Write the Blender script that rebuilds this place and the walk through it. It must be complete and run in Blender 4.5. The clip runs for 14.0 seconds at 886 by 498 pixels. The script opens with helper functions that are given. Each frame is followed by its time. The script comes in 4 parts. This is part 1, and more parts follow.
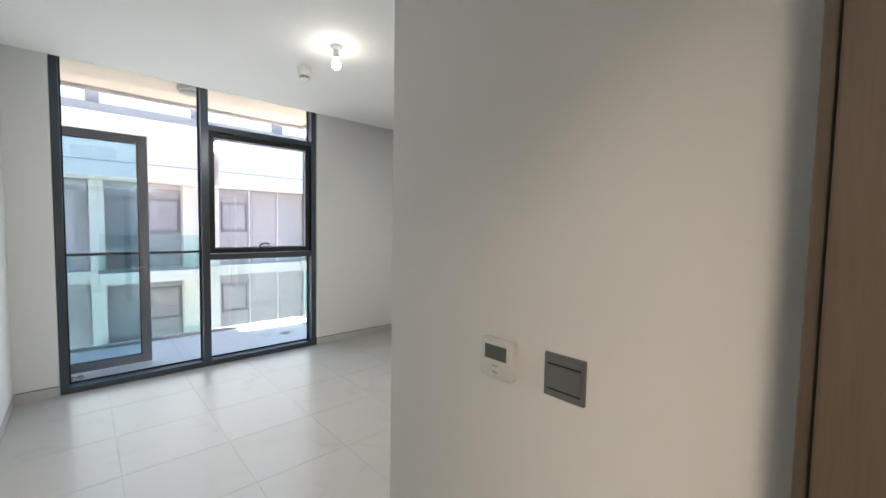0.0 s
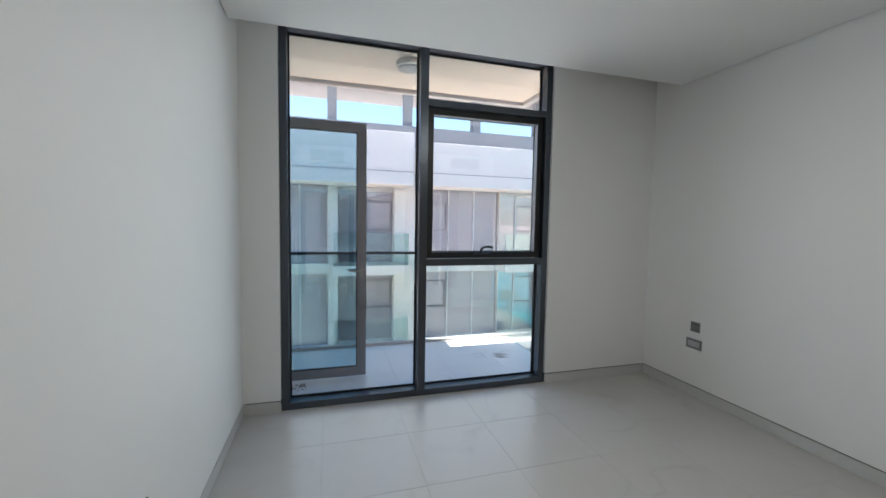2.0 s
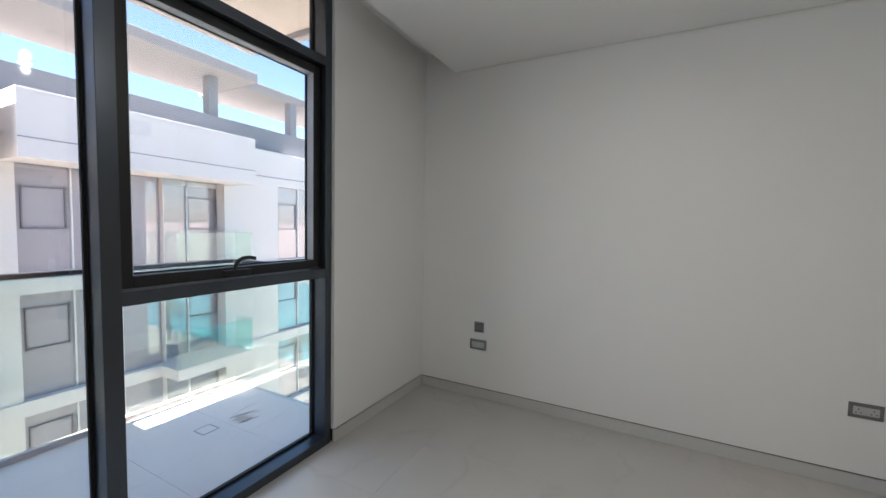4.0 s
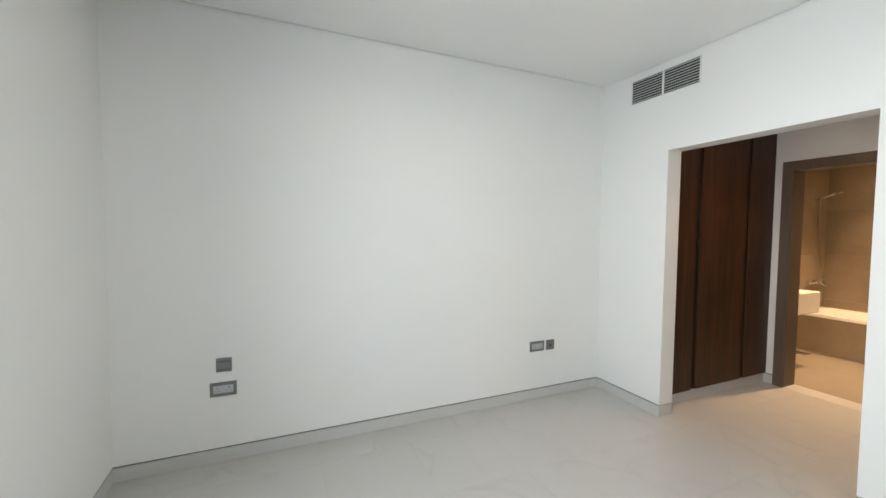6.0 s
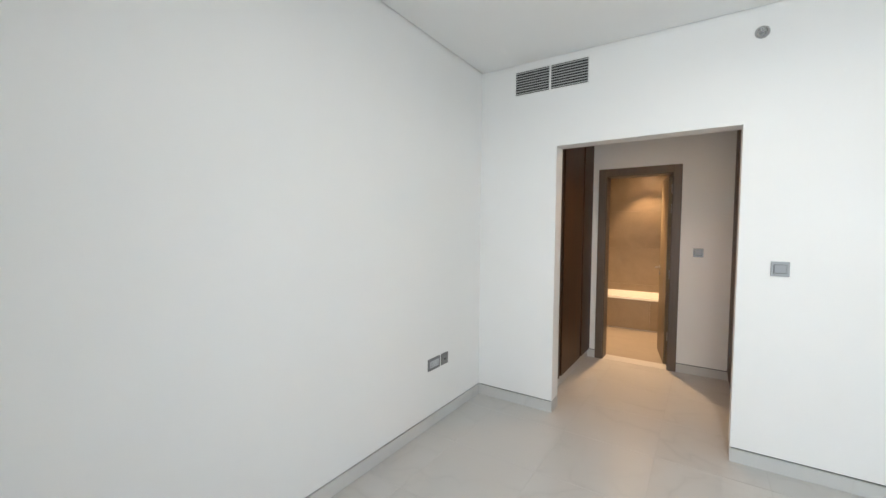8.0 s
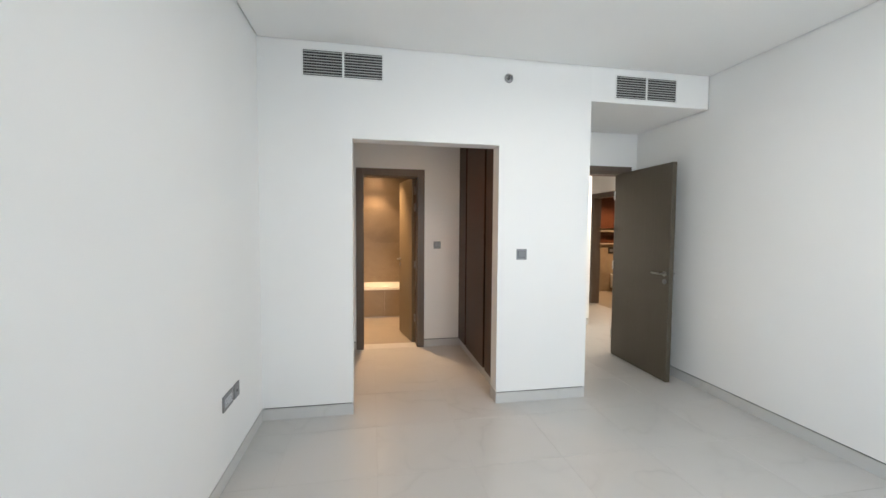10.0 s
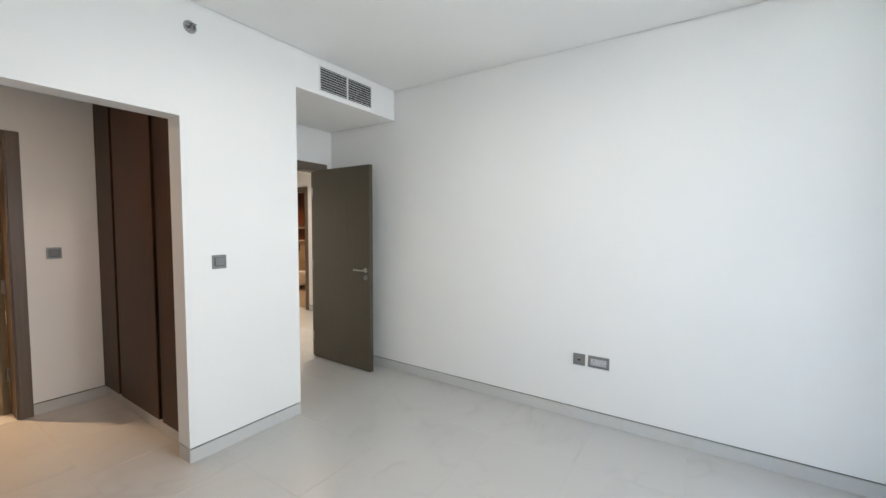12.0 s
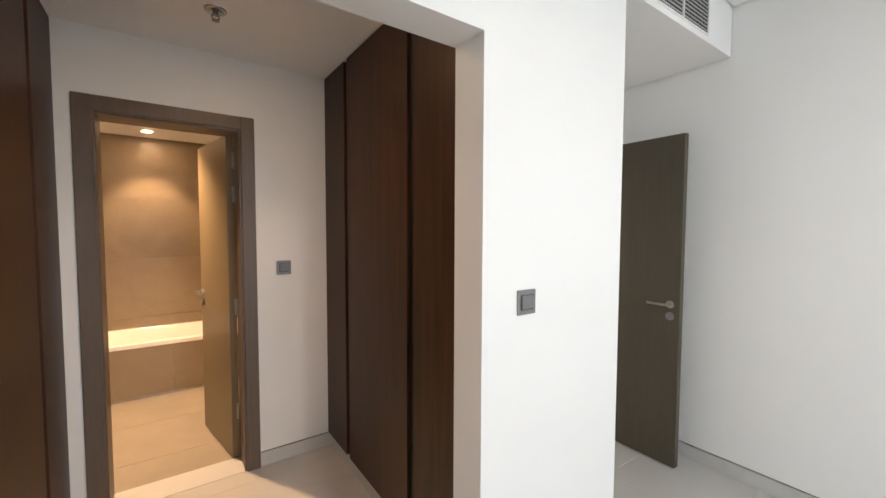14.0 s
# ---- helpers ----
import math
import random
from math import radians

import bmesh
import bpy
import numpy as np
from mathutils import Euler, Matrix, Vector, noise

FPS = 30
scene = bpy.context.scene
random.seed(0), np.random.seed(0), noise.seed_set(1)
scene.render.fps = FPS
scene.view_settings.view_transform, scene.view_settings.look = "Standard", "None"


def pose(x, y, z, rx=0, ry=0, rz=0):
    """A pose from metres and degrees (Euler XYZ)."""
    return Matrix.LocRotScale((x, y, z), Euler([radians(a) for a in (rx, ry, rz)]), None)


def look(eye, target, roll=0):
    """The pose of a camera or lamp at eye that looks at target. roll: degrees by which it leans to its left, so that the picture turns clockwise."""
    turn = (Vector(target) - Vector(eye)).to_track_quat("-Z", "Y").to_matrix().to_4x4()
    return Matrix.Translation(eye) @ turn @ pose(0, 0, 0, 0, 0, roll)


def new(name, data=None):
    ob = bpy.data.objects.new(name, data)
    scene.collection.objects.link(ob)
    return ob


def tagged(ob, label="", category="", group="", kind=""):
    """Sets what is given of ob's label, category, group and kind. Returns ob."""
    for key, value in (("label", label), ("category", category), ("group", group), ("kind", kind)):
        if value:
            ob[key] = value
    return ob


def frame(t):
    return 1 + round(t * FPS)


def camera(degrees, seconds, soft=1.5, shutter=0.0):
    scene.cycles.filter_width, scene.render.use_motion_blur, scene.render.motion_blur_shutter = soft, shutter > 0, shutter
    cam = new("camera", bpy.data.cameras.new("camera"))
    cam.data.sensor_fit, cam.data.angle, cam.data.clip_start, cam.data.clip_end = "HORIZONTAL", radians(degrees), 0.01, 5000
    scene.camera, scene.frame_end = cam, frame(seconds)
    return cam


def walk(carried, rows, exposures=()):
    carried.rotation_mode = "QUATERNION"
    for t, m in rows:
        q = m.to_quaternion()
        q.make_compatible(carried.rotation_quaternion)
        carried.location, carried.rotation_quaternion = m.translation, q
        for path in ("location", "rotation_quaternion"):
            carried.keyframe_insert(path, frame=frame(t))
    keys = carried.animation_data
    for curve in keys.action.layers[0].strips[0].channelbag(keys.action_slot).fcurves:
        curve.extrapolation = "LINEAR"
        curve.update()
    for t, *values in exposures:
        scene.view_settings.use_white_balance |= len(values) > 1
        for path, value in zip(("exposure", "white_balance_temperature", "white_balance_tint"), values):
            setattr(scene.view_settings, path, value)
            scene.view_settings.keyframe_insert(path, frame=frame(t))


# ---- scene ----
cam = camera(97.2, 14.0)
# seconds, x, y, z, rx, ry, rz
PATH = [
    (0, (0.45, -0.974, 1.528), (1.806, 0.493, 1.416), 1.0),
    (0.5, (0.548, -0.673, 1.516), (1.507, 1.078, 1.4), 0.9),
    (1, (0.565, -0.293, 1.498), (1.258, 1.579, 1.374), 1.0),
    (1.5, (0.561, 0.101, 1.504), (1.145, 2.01, 1.377), 1.1),
    (2, (0.626, 0.482, 1.51), (1.192, 2.395, 1.378), 1.0),
    (2.2, (0.645, 0.637, 1.522), (1.224, 2.546, 1.385), 1.0),
    (4.5, (0.678, 2.125, 1.477), (2.632, 2.538, 1.371), 0.9),
    (5, (0.744, 2.37, 1.463), (2.741, 2.308, 1.359), 0.6),
    (5.5, (0.842, 2.624, 1.46), (2.779, 2.141, 1.355), 0.6),
    (6, (0.984, 2.838, 1.489), (2.814, 2.036, 1.392), 0.5),
    (6.5, (1.219, 2.984, 1.486), (2.888, 1.887, 1.38), 0.4),
    (7, (1.485, 3.057, 1.489), (2.974, 1.727, 1.383), 0.4),
    (9.3, (2.799, 3.017, 1.414), (3.16, 1.052, 1.319), 0.4),
    (9.5, (2.855, 3.003, 1.426), (3.043, 1.014, 1.328), 0.4),
    (10, (2.957, 3.059, 1.447), (2.598, 1.094, 1.347), 0.4),
    (10.5, (3.079, 3.153, 1.473), (2.123, 1.399, 1.379), 0.2),
    (11, (3.139, 3.137, 1.484), (1.723, 1.729, 1.392), 0.1),
    (11.5, (3.102, 2.947, 1.466), (1.479, 1.783, 1.362), 0.1),
    (12, (3.034, 2.596, 1.478), (1.369, 1.492, 1.365), 0.3),
    (12.5, (2.97, 2.187, 1.491), (1.313, 1.071, 1.38), 0.3),
    (13, (2.887, 1.766, 1.498), (1.269, 0.595, 1.388), 0.3),
    (13.5, (2.809, 1.375, 1.517), (1.33, 0.034, 1.408), 0.2),
    (14, (2.774, 0.955, 1.502), (1.62, -0.676, 1.402), 0.2),
]
EXPOSURES = [(0, 4.15, 6650, 7), (0.5, 4.0, 6600, 8), (1.0, 3.85, 6550, 8), (1.5, 3.6, 6400, 5), (2.0, 3.5, 6400, 6), (4.5, 3.55, 6700, 9),
             (5.0, 3.95, 6650, 8), (5.5, 4.35, 6550, 5), (6.0, 4.55, 6500, 5), (6.5, 4.55, 6450, 5), (9.5, 4.5, 6400, 7), (10.5, 4.5, 6350, 6), (12.0, 4.45, 6400, 7), (13.0, 4.45, 6500, 7), (14, 4.7, 6600, 9)]
walk(cam, [(t, look(eye, target, roll)) for t, eye, target, roll in PATH], EXPOSURES)

# ---- light ----
SUN = Vector((-0.50, 0.042, 0.86)).normalized()
world = bpy.data.worlds.new("world")
scene.world = world
world.use_nodes = True
wn = world.node_tree.nodes
sky = wn.new("ShaderNodeTexSky")
sky.sky_type, sky.sun_disc = "NISHITA", False
sky.sun_elevation, sky.sun_rotation = math.asin(SUN.z), math.atan2(SUN.x, SUN.y)
sky.dust_density, sky.ozone_density = 0.35, 3.0
world.node_tree.links.new(sky.outputs[0], wn["Background"].inputs[0])
wn["Background"].inputs[1].default_value = 0.046


def lamp(name, kind, energy, colour, place, target=None, size=0.05, angle=0.0, blend=0.5):
    data = bpy.data.lights.new(name, kind)
    data.energy, data.color = energy, colour
    if kind == "AREA":
        data.shape, data.size = "DISK", size
        data.spread = radians(angle) if angle else radians(180)
    elif kind == "SPOT":
        data.spot_size, data.spot_blend, data.shadow_soft_size = radians(angle), blend, size
    elif kind == "POINT":
        data.shadow_soft_size = size
    elif kind == "SUN":
        data.angle = radians(angle)
    ob = new(name, data)
    ob.matrix_world = look(place, target) if target else pose(*place)
    return ob


WARM = (1.0, 0.63, 0.35)
lamp("sun", "SUN", 4.6, (1.0, 0.95, 0.86), SUN * 60, (0, 0, 0), angle=0.5)
window_light = lamp("window_light", "AREA", 1.2, (0.93, 0.98, 1.0), (1.44, 3.695, 1.50), (1.44, 0.0, 1.42), 2.2, 138)
window_light.data.shape, window_light.data.size_y = "RECTANGLE", 2.85
lamp("bulb_light", "AREA", 0.8, (1.0, 0.95, 0.89), (1.83, 1.69, 2.632), (1.83, 1.691, 0), 0.07)
lamp("bulb_light", "POINT", 0.06, (1.0, 0.95, 0.88), (1.83, 1.69, 2.59), size=0.03)
lamp("bath_light", "SPOT", 3.0, WARM, (2.90, -3.72, 2.40), (2.90, -3.76, 0), 0.03, 86, 0.5)
lamp("bath_light", "SPOT", 12.5, WARM, (2.95, -2.60, 2.40), (2.95, -2.60, 0), 0.06, 112, 0.7)
lamp("passage_light", "SPOT", 0.95, (1.0, 0.55, 0.32), (2.55, -0.70, 2.48), (2.55, -0.71, 0), 0.04, 116, 0.7)
lamp("corridor_light", "SPOT", 8.0, (1.0, 0.84, 0.70), (-0.60, -1.75, 2.57), (-0.60, -1.75, 0), 0.30, 160, 0.5)
lamp("guest_bath_light", "SPOT", 9, WARM, (-2.4, -4.6, 2.37), (-2.4, -4.7, 0), 0.04, 130, 0.6)


# ---- materials ----
def material(name, base=(0.8, 0.8, 0.8), rough=0.5, metal=0.0):
    m = bpy.data.materials.new(name)
    m.use_nodes = True
    b = m.node_tree.nodes["Principled BSDF"]
    b.inputs["Base Color"].default_value = (*base, 1)
    b.inputs["Roughness"].default_value = rough
    b.inputs["Metallic"].default_value = metal
    return m, m.node_tree.nodes, m.node_tree.links, b


def coords(n, l, scale=(1, 1, 1), shift=False):
    tc = n.new("ShaderNodeTexCoord")
    mp = n.new("ShaderNodeMapping")
    mp.inputs["Scale"].default_value = scale
    l.new(tc.outputs["Object"], mp.inputs["Vector"])
    if shift:
        info = n.new("ShaderNodeObjectInfo")
        mul = n.new("ShaderNodeMath")
        mul.operation = "MULTIPLY"
        mul.inputs[1].default_value = 37.0
        l.new(info.outputs["Random"], mul.inputs[0])
        l.new(mul.outputs[0], mp.inputs["Location"])
    return mp.outputs[0]


def noise_tex(n, l, vec, scale, detail=4.0, rough=0.55, distort=0.0):
    t = n.new("ShaderNodeTexNoise")
    t.inputs["Scale"].default_value = scale
    t.inputs["Detail"].default_value = detail
    t.inputs["Roughness"].default_value = rough
    t.inputs["Distortion"].default_value = distort
    l.new(vec, t.inputs["Vector"])
    return t.outputs["Fac"]


def ramp(n, l, fac, stops):
    r = n.new("ShaderNodeValToRGB")
    e = r.color_ramp.elements
    while len(e) < len(stops):
        e.new(0.5)
    for k, (p, c) in enumerate(stops):
        e[k].position, e[k].color = p, (*c, 1)
    l.new(fac, r.inputs[0])
    return r.outputs[0]


def mix(n, l, kind, fac, a, b):
    x = n.new("ShaderNodeMix")
    x.data_type, x.blend_type = "RGBA", kind
    if isinstance(fac, float):
        x.inputs[0].default_value = fac
    else:
        l.new(fac, x.inputs[0])
    for k, v in ((6, a), (7, b)):
        if isinstance(v, tuple):
            x.inputs[k].default_value = (*v, 1)
        else:
            l.new(v, x.inputs[k])
    return x.outputs[2]


def bump(n, l, b, height, strength, distance=0.002):
    u = n.new("ShaderNodeBump")
    u.inputs["Strength"].default_value, u.inputs["Distance"].default_value = strength, distance
    l.new(height, u.inputs["Height"])
    l.new(u.outputs[0], b.inputs["Normal"])


def rough_from(n, l, b, fac, low, high):
    r = n.new("ShaderNodeMapRange")
    r.inputs["To Min"].default_value, r.inputs["To Max"].default_value = low, high
    l.new(fac, r.inputs["Value"])
    l.new(r.outputs[0], b.inputs["Roughness"])


def paint(name, base, rough=0.55, vary=0.03, grain=260.0, strength=0.10):
    m, n, l, b = material(name, base, rough)
    v = coords(n, l)
    big = noise_tex(n, l, v, 0.9, 3)
    dark = tuple(c * (1 - vary) for c in base)
    l.new(ramp(n, l, big, [(0.3, dark), (0.7, base)]), b.inputs["Base Color"])
    fine = noise_tex(n, l, v, grain, 3)
    wave = noise_tex(n, l, v, 7.0, 2)
    add = n.new("ShaderNodeMath")
    add.operation = "MULTIPLY_ADD"
    add.inputs[1].default_value = 0.35
    l.new(fine, add.inputs[0])
    l.new(wave, add.inputs[2])
    bump(n, l, b, add.outputs[0], strength, 0.003)
    rough_from(n, l, b, wave, rough - 0.06, rough + 0.06)
    return m


def plain(name, base, rough=0.4, metal=0.0, grain=120.0, vary=0.08):
    m, n, l, b = material(name, base, rough, metal)
    v = coords(n, l)
    f = noise_tex(n, l, v, grain, 3)
    l.new(ramp(n, l, f, [(0.3, tuple(c * (1 - vary) for c in base)), (0.7, base)]), b.inputs["Base Color"])
    rough_from(n, l, b, f, max(0.02, rough - 0.05), min(1.0, rough + 0.05))
    return m


def wood(name, dark, light, stretch=(26, 26, 1.3), rough=0.38, coat=0.0):
    m, n, l, b = material(name, light, rough)
    v = coords(n, l, stretch, True)
    grain = noise_tex(n, l, v, 1.6, 8, 0.62, 0.6)
    fine = noise_tex(n, l, v, 9.0, 3)
    col = ramp(n, l, grain, [(0.30, dark), (0.55, tuple((p + q) / 2 for p, q in zip(dark, light))), (0.75, light)])
    col = mix(n, l, "MULTIPLY", 0.18, col, ramp(n, l, fine, [(0.35, (0.55, 0.5, 0.45)), (0.6, (1, 1, 1))]))
    l.new(col, b.inputs["Base Color"])
    bump(n, l, b, fine, 0.12, 0.001)
    rough_from(n, l, b, grain, rough - 0.07, rough + 0.08)
    b.inputs["Coat Weight"].default_value = coat
    return m


def marble(name, base, vein, rough=0.22, vein_scale=2.6, amount=0.5, polish=0.06):
    m, n, l, b = material(name, base, rough)
    v = coords(n, l, (1, 1, 1), True)
    warp = noise_tex(n, l, v, vein_scale, 3, 0.45, 0.35)
    dist = n.new("ShaderNodeMath")
    dist.operation = "SUBTRACT"
    dist.inputs[1].default_value = 0.5
    l.new(warp, dist.inputs[0])
    ab = n.new("ShaderNodeMath")
    ab.operation = "ABSOLUTE"
    l.new(dist.outputs[0], ab.inputs[0])
    veins = ramp(n, l, ab.outputs[0], [(0.0, vein), (0.010, tuple((p + q) / 2 for p, q in zip(vein, base))), (0.045, base)])
    cloud = noise_tex(n, l, v, 1.5, 3)
    clouds = ramp(n, l, cloud, [(0.3, tuple(c * 0.965 for c in base)), (0.7, base)])
    mask = ramp(n, l, noise_tex(n, l, v, 1.7, 2), [(0.42, (0, 0, 0)), (0.72, (amount, amount, amount))])
    l.new(mix(n, l, "MIX", mask, clouds, veins), b.inputs["Base Color"])
    rough_from(n, l, b, cloud, rough - polish, rough + polish)
    return m


def stone(name, dark, light, rough=0.4):
    m, n, l, b = material(name, light, rough)
    v = coords(n, l, (1, 1, 1), True)
    big = noise_tex(n, l, v, 2.4, 6, 0.6, 0.5)
    fine = noise_tex(n, l, v, 60, 4)
    col = ramp(n, l, big, [(0.3, dark), (0.7, light)])
    l.new(mix(n, l, "MULTIPLY", 0.2, col, ramp(n, l, fine, [(0.3, (0.7, 0.7, 0.7)), (0.7, (1, 1, 1))])), b.inputs["Base Color"])
    bump(n, l, b, fine, 0.08, 0.001)
    rough_from(n, l, b, big, rough - 0.08, rough + 0.08)
    return m


def glazing(name, tint, gloss=1.0, rough=0.0):
    m = bpy.data.materials.new(name)
    m.use_nodes = True
    n, l = m.node_tree.nodes, m.node_tree.links
    n.clear()
    out, mx = n.new("ShaderNodeOutputMaterial"), n.new("ShaderNodeMixShader")
    tr, gl, lw = n.new("ShaderNodeBsdfTransparent"), n.new("ShaderNodeBsdfGlossy"), n.new("ShaderNodeLayerWeight")
    lw.inputs[0].default_value = 0.5
    pw, fr = n.new("ShaderNodeMath"), n.new("ShaderNodeMath")
    pw.operation, fr.operation = "POWER", "MULTIPLY_ADD"
    pw.inputs[1].default_value = 4.0
    fr.inputs[1].default_value, fr.inputs[2].default_value = 0.75, 0.035
    l.new(lw.outputs["Facing"], pw.inputs[0])
    l.new(pw.outputs[0], fr.inputs[0])
    tr.inputs[0].default_value = (*tint, 1)
    gl.inputs["Roughness"].default_value = rough
    gl.inputs["Color"].default_value = (gloss, gloss, gloss, 1)
    l.new(fr.outputs[0], mx.inputs[0])
    l.new(tr.outputs[0], mx.inputs[1])
    l.new(gl.outputs[0], mx.inputs[2])
    l.new(mx.outputs[0], out.inputs[0])
    return m


def glow(name, colour, strength):
    m, n, l, b = material(name, colour, 0.4)
    b.inputs["Emission Color"].default_value = (*colour, 1)
    b.inputs["Emission Strength"].default_value = strength
    return m


WALL = paint("wall_paint", (0.872, 0.869, 0.857))
CEIL = paint("ceiling_paint", (0.885, 0.882, 0.870), 0.7, 0.02)
TILE = marble("floor_tile_marble", (0.525, 0.515, 0.495), (0.39, 0.385, 0.37), 0.285, 1.7, 0.7, 0.004)
SKIRT = marble("skirting_marble", (0.60, 0.595, 0.58), (0.47, 0.46, 0.44), 0.36, 2.3, 0.5)
GROUT = plain("grout", (0.49, 0.48, 0.455), 0.6)
BATH_GROUT = plain("bath_grout", (0.23, 0.185, 0.14), 0.7)
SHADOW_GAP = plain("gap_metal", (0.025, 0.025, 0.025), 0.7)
ALU = plain("grey_aluminium", (0.098, 0.112, 0.132), 0.30, 0.85, 300)
ALU_BLACK = plain("black_sash", (0.020, 0.021, 0.023), 0.35, 0.2, 300)
RUBBER = plain("rubber", (0.012, 0.012, 0.012), 0.6)
REVEAL_LIT_ALU = plain("reveal_lit_aluminium", (0.55, 0.57, 0.60), 0.4, 0.2, 300)
LEAF_ALU = plain("leaf_aluminium", (0.30, 0.30, 0.32), 0.45, 0.3, 300)
PANE = glazing("pane_glass", (0.86, 0.85, 0.86))
PANE_BLUE = glazing("door_pane_glass", (0.70, 0.83, 0.87))
RAIL_GLASS = glazing("rail_glass", (0.88, 0.96, 0.94))
WALNUT = wood("wardrobe_walnut", (0.022, 0.0090, 0.0040), (0.082, 0.034, 0.014), (12, 12, 0.7), 0.45)
WALNUT.node_tree.nodes["Principled BSDF"].inputs["Specular IOR Level"].default_value = 0.32
WALNUT_BLACK = plain("dark_groove", (0.010, 0.007, 0.005), 0.5)
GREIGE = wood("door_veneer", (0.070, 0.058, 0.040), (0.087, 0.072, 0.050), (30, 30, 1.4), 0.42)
# Door veneer lightened: the strong bathroom light on this leaf is in its colour.
BATH_LEAF_LIT = wood("bath_leaf_veneer_lit", (0.19, 0.148, 0.090), (0.23, 0.182, 0.115), (30, 30, 1.4), 0.42)
FRAME_WOOD = wood("door_frame_veneer", (0.118, 0.088, 0.066), (0.155, 0.118, 0.090), (30, 30, 1.4), 0.42)
STEEL = plain("brushed_steel", (0.48, 0.46, 0.43), 0.28, 1.0, 400)
DULL_CHROME = plain("dull_chrome", (0.40, 0.40, 0.40), 0.25, 1.0, 80, 0.05)
CHROME = plain("chrome", (0.80, 0.80, 0.80), 0.08, 1.0, 50, 0.02)
PLATE = plain("plate_grey_metal", (0.25, 0.25, 0.255), 0.36, 0.6, 500)
PLATE_DARK = plain("plate_dark_gap", (0.03, 0.03, 0.03), 0.6)
SOCKET_WHITE = plain("socket_insert", (0.52, 0.53, 0.55), 0.35)
PLASTIC = plain("white_plastic", (0.80, 0.80, 0.79), 0.35)
LCD = plain("lcd_grey_green", (0.10, 0.12, 0.10), 0.18)
VENT_WHITE = plain("vent_white", (0.86, 0.857, 0.845), 0.5)
VENT_GREY = plain("vent_blades", (0.58, 0.59, 0.58), 0.4, 0.2)
VENT_REAR = plain("vent_rear_blades", (0.17, 0.17, 0.17), 0.5, 0.4)
VENT_DARK = plain("vent_duct", (0.015, 0.015, 0.015), 0.8)
BATH_TILE = stone("bath_wall_tile", (0.225, 0.172, 0.115), (0.295, 0.230, 0.160), 0.36)
BATH_FLOOR = stone("bath_floor_tile", (0.29, 0.25, 0.20), (0.36, 0.31, 0.25), 0.38)
CERAMIC = plain("ceramic_white", (0.82, 0.80, 0.76), 0.12, 0.0, 30, 0.03)
CHERRY = wood("cabinet_cherry", (0.050, 0.018, 0.009), (0.085, 0.031, 0.016), (22, 22, 1.2), 0.35)
BLACK = plain("black_plastic", (0.012, 0.012, 0.012), 0.35)
BALC_TILE = stone("balcony_tile", (0.76, 0.76, 0.75), (0.83, 0.83, 0.82), 0.45)
SOFFIT = paint("soffit_render", (0.82, 0.73, 0.65), 0.75, 0.05)
FACADE = paint("facade_render", (0.59, 0.565, 0.565), 0.8, 0.06, 60, 0.2)
FACADE_GREY = paint("facade_grey", (0.19, 0.20, 0.225), 0.7, 0.05, 60)
CANOPY = paint("canopy_render", (0.26, 0.245, 0.25), 0.8, 0.06, 60)
OUT_FRAME = plain("facade_window_frame", (0.58, 0.58, 0.60), 0.45, 0.2)
OUT_SASH = plain("facade_sash", (0.15, 0.15, 0.17), 0.4, 0.2)
SAND = stone("sand", (0.33, 0.285, 0.25), (0.41, 0.36, 0.315), 0.9)


def mirror_glass():
    """Reflective sun-control glazing of the building opposite: a greyish coating over dark rooms."""
    m, n, l, b = material("solar_glass", (0.35, 0.34, 0.38), 0.5)
    out, mx = n["Material Output"], n.new("ShaderNodeMixShader")
    gl, lw = n.new("ShaderNodeBsdfGlossy"), n.new("ShaderNodeLayerWeight")
    lw.inputs[0].default_value = 0.5
    gl.inputs["Color"].default_value = (0.44, 0.42, 0.46, 1)
    gl.inputs["Roughness"].default_value = 0.0
    fr = n.new("ShaderNodeMath")
    fr.operation = "MULTIPLY_ADD"
    fr.inputs[1].default_value, fr.inputs[2].default_value = 0.22, 0.32
    l.new(lw.outputs["Facing"], fr.inputs[0])
    v = coords(n, l, (1, 1, 1), True)
    u = n.new("ShaderNodeBump")
    u.inputs["Strength"].default_value, u.inputs["Distance"].default_value = 0.04, 0.01
    l.new(noise_tex(n, l, v, 0.5, 1), u.inputs["Height"])
    l.new(u.outputs[0], gl.inputs["Normal"])
    l.new(fr.outputs[0], mx.inputs[0])
    l.new(b.outputs[0], mx.inputs[1])
    l.new(gl.outputs[0], mx.inputs[2])
    l.new(mx.outputs[0], out.inputs[0])
    return m


SOLAR = mirror_glass()


def lagoon():
    m, n, l, b = material("lagoon_water", (0.03, 0.42, 0.48), 0.12)
    v = coords(n, l)
    big = noise_tex(n, l, v, 0.03, 4)
    l.new(ramp(n, l, big, [(0.35, (0.04, 0.25, 0.30)), (0.65, (0.09, 0.36, 0.39))]), b.inputs["Base Color"])
    bump(n, l, b, noise_tex(n, l, v, 0.9, 3), 0.2, 0.1)
    return m


WATER = lagoon()


def foliage():
    m, n, l, b = material("palm_leaf", (0.06, 0.10, 0.035), 0.55)
    v = coords(n, l, (1, 1, 1), True)
    l.new(ramp(n, l, noise_tex(n, l, v, 3.0, 3), [(0.3, (0.04, 0.075, 0.025)), (0.7, (0.09, 0.13, 0.05))]), b.inputs["Base Color"])
    return m


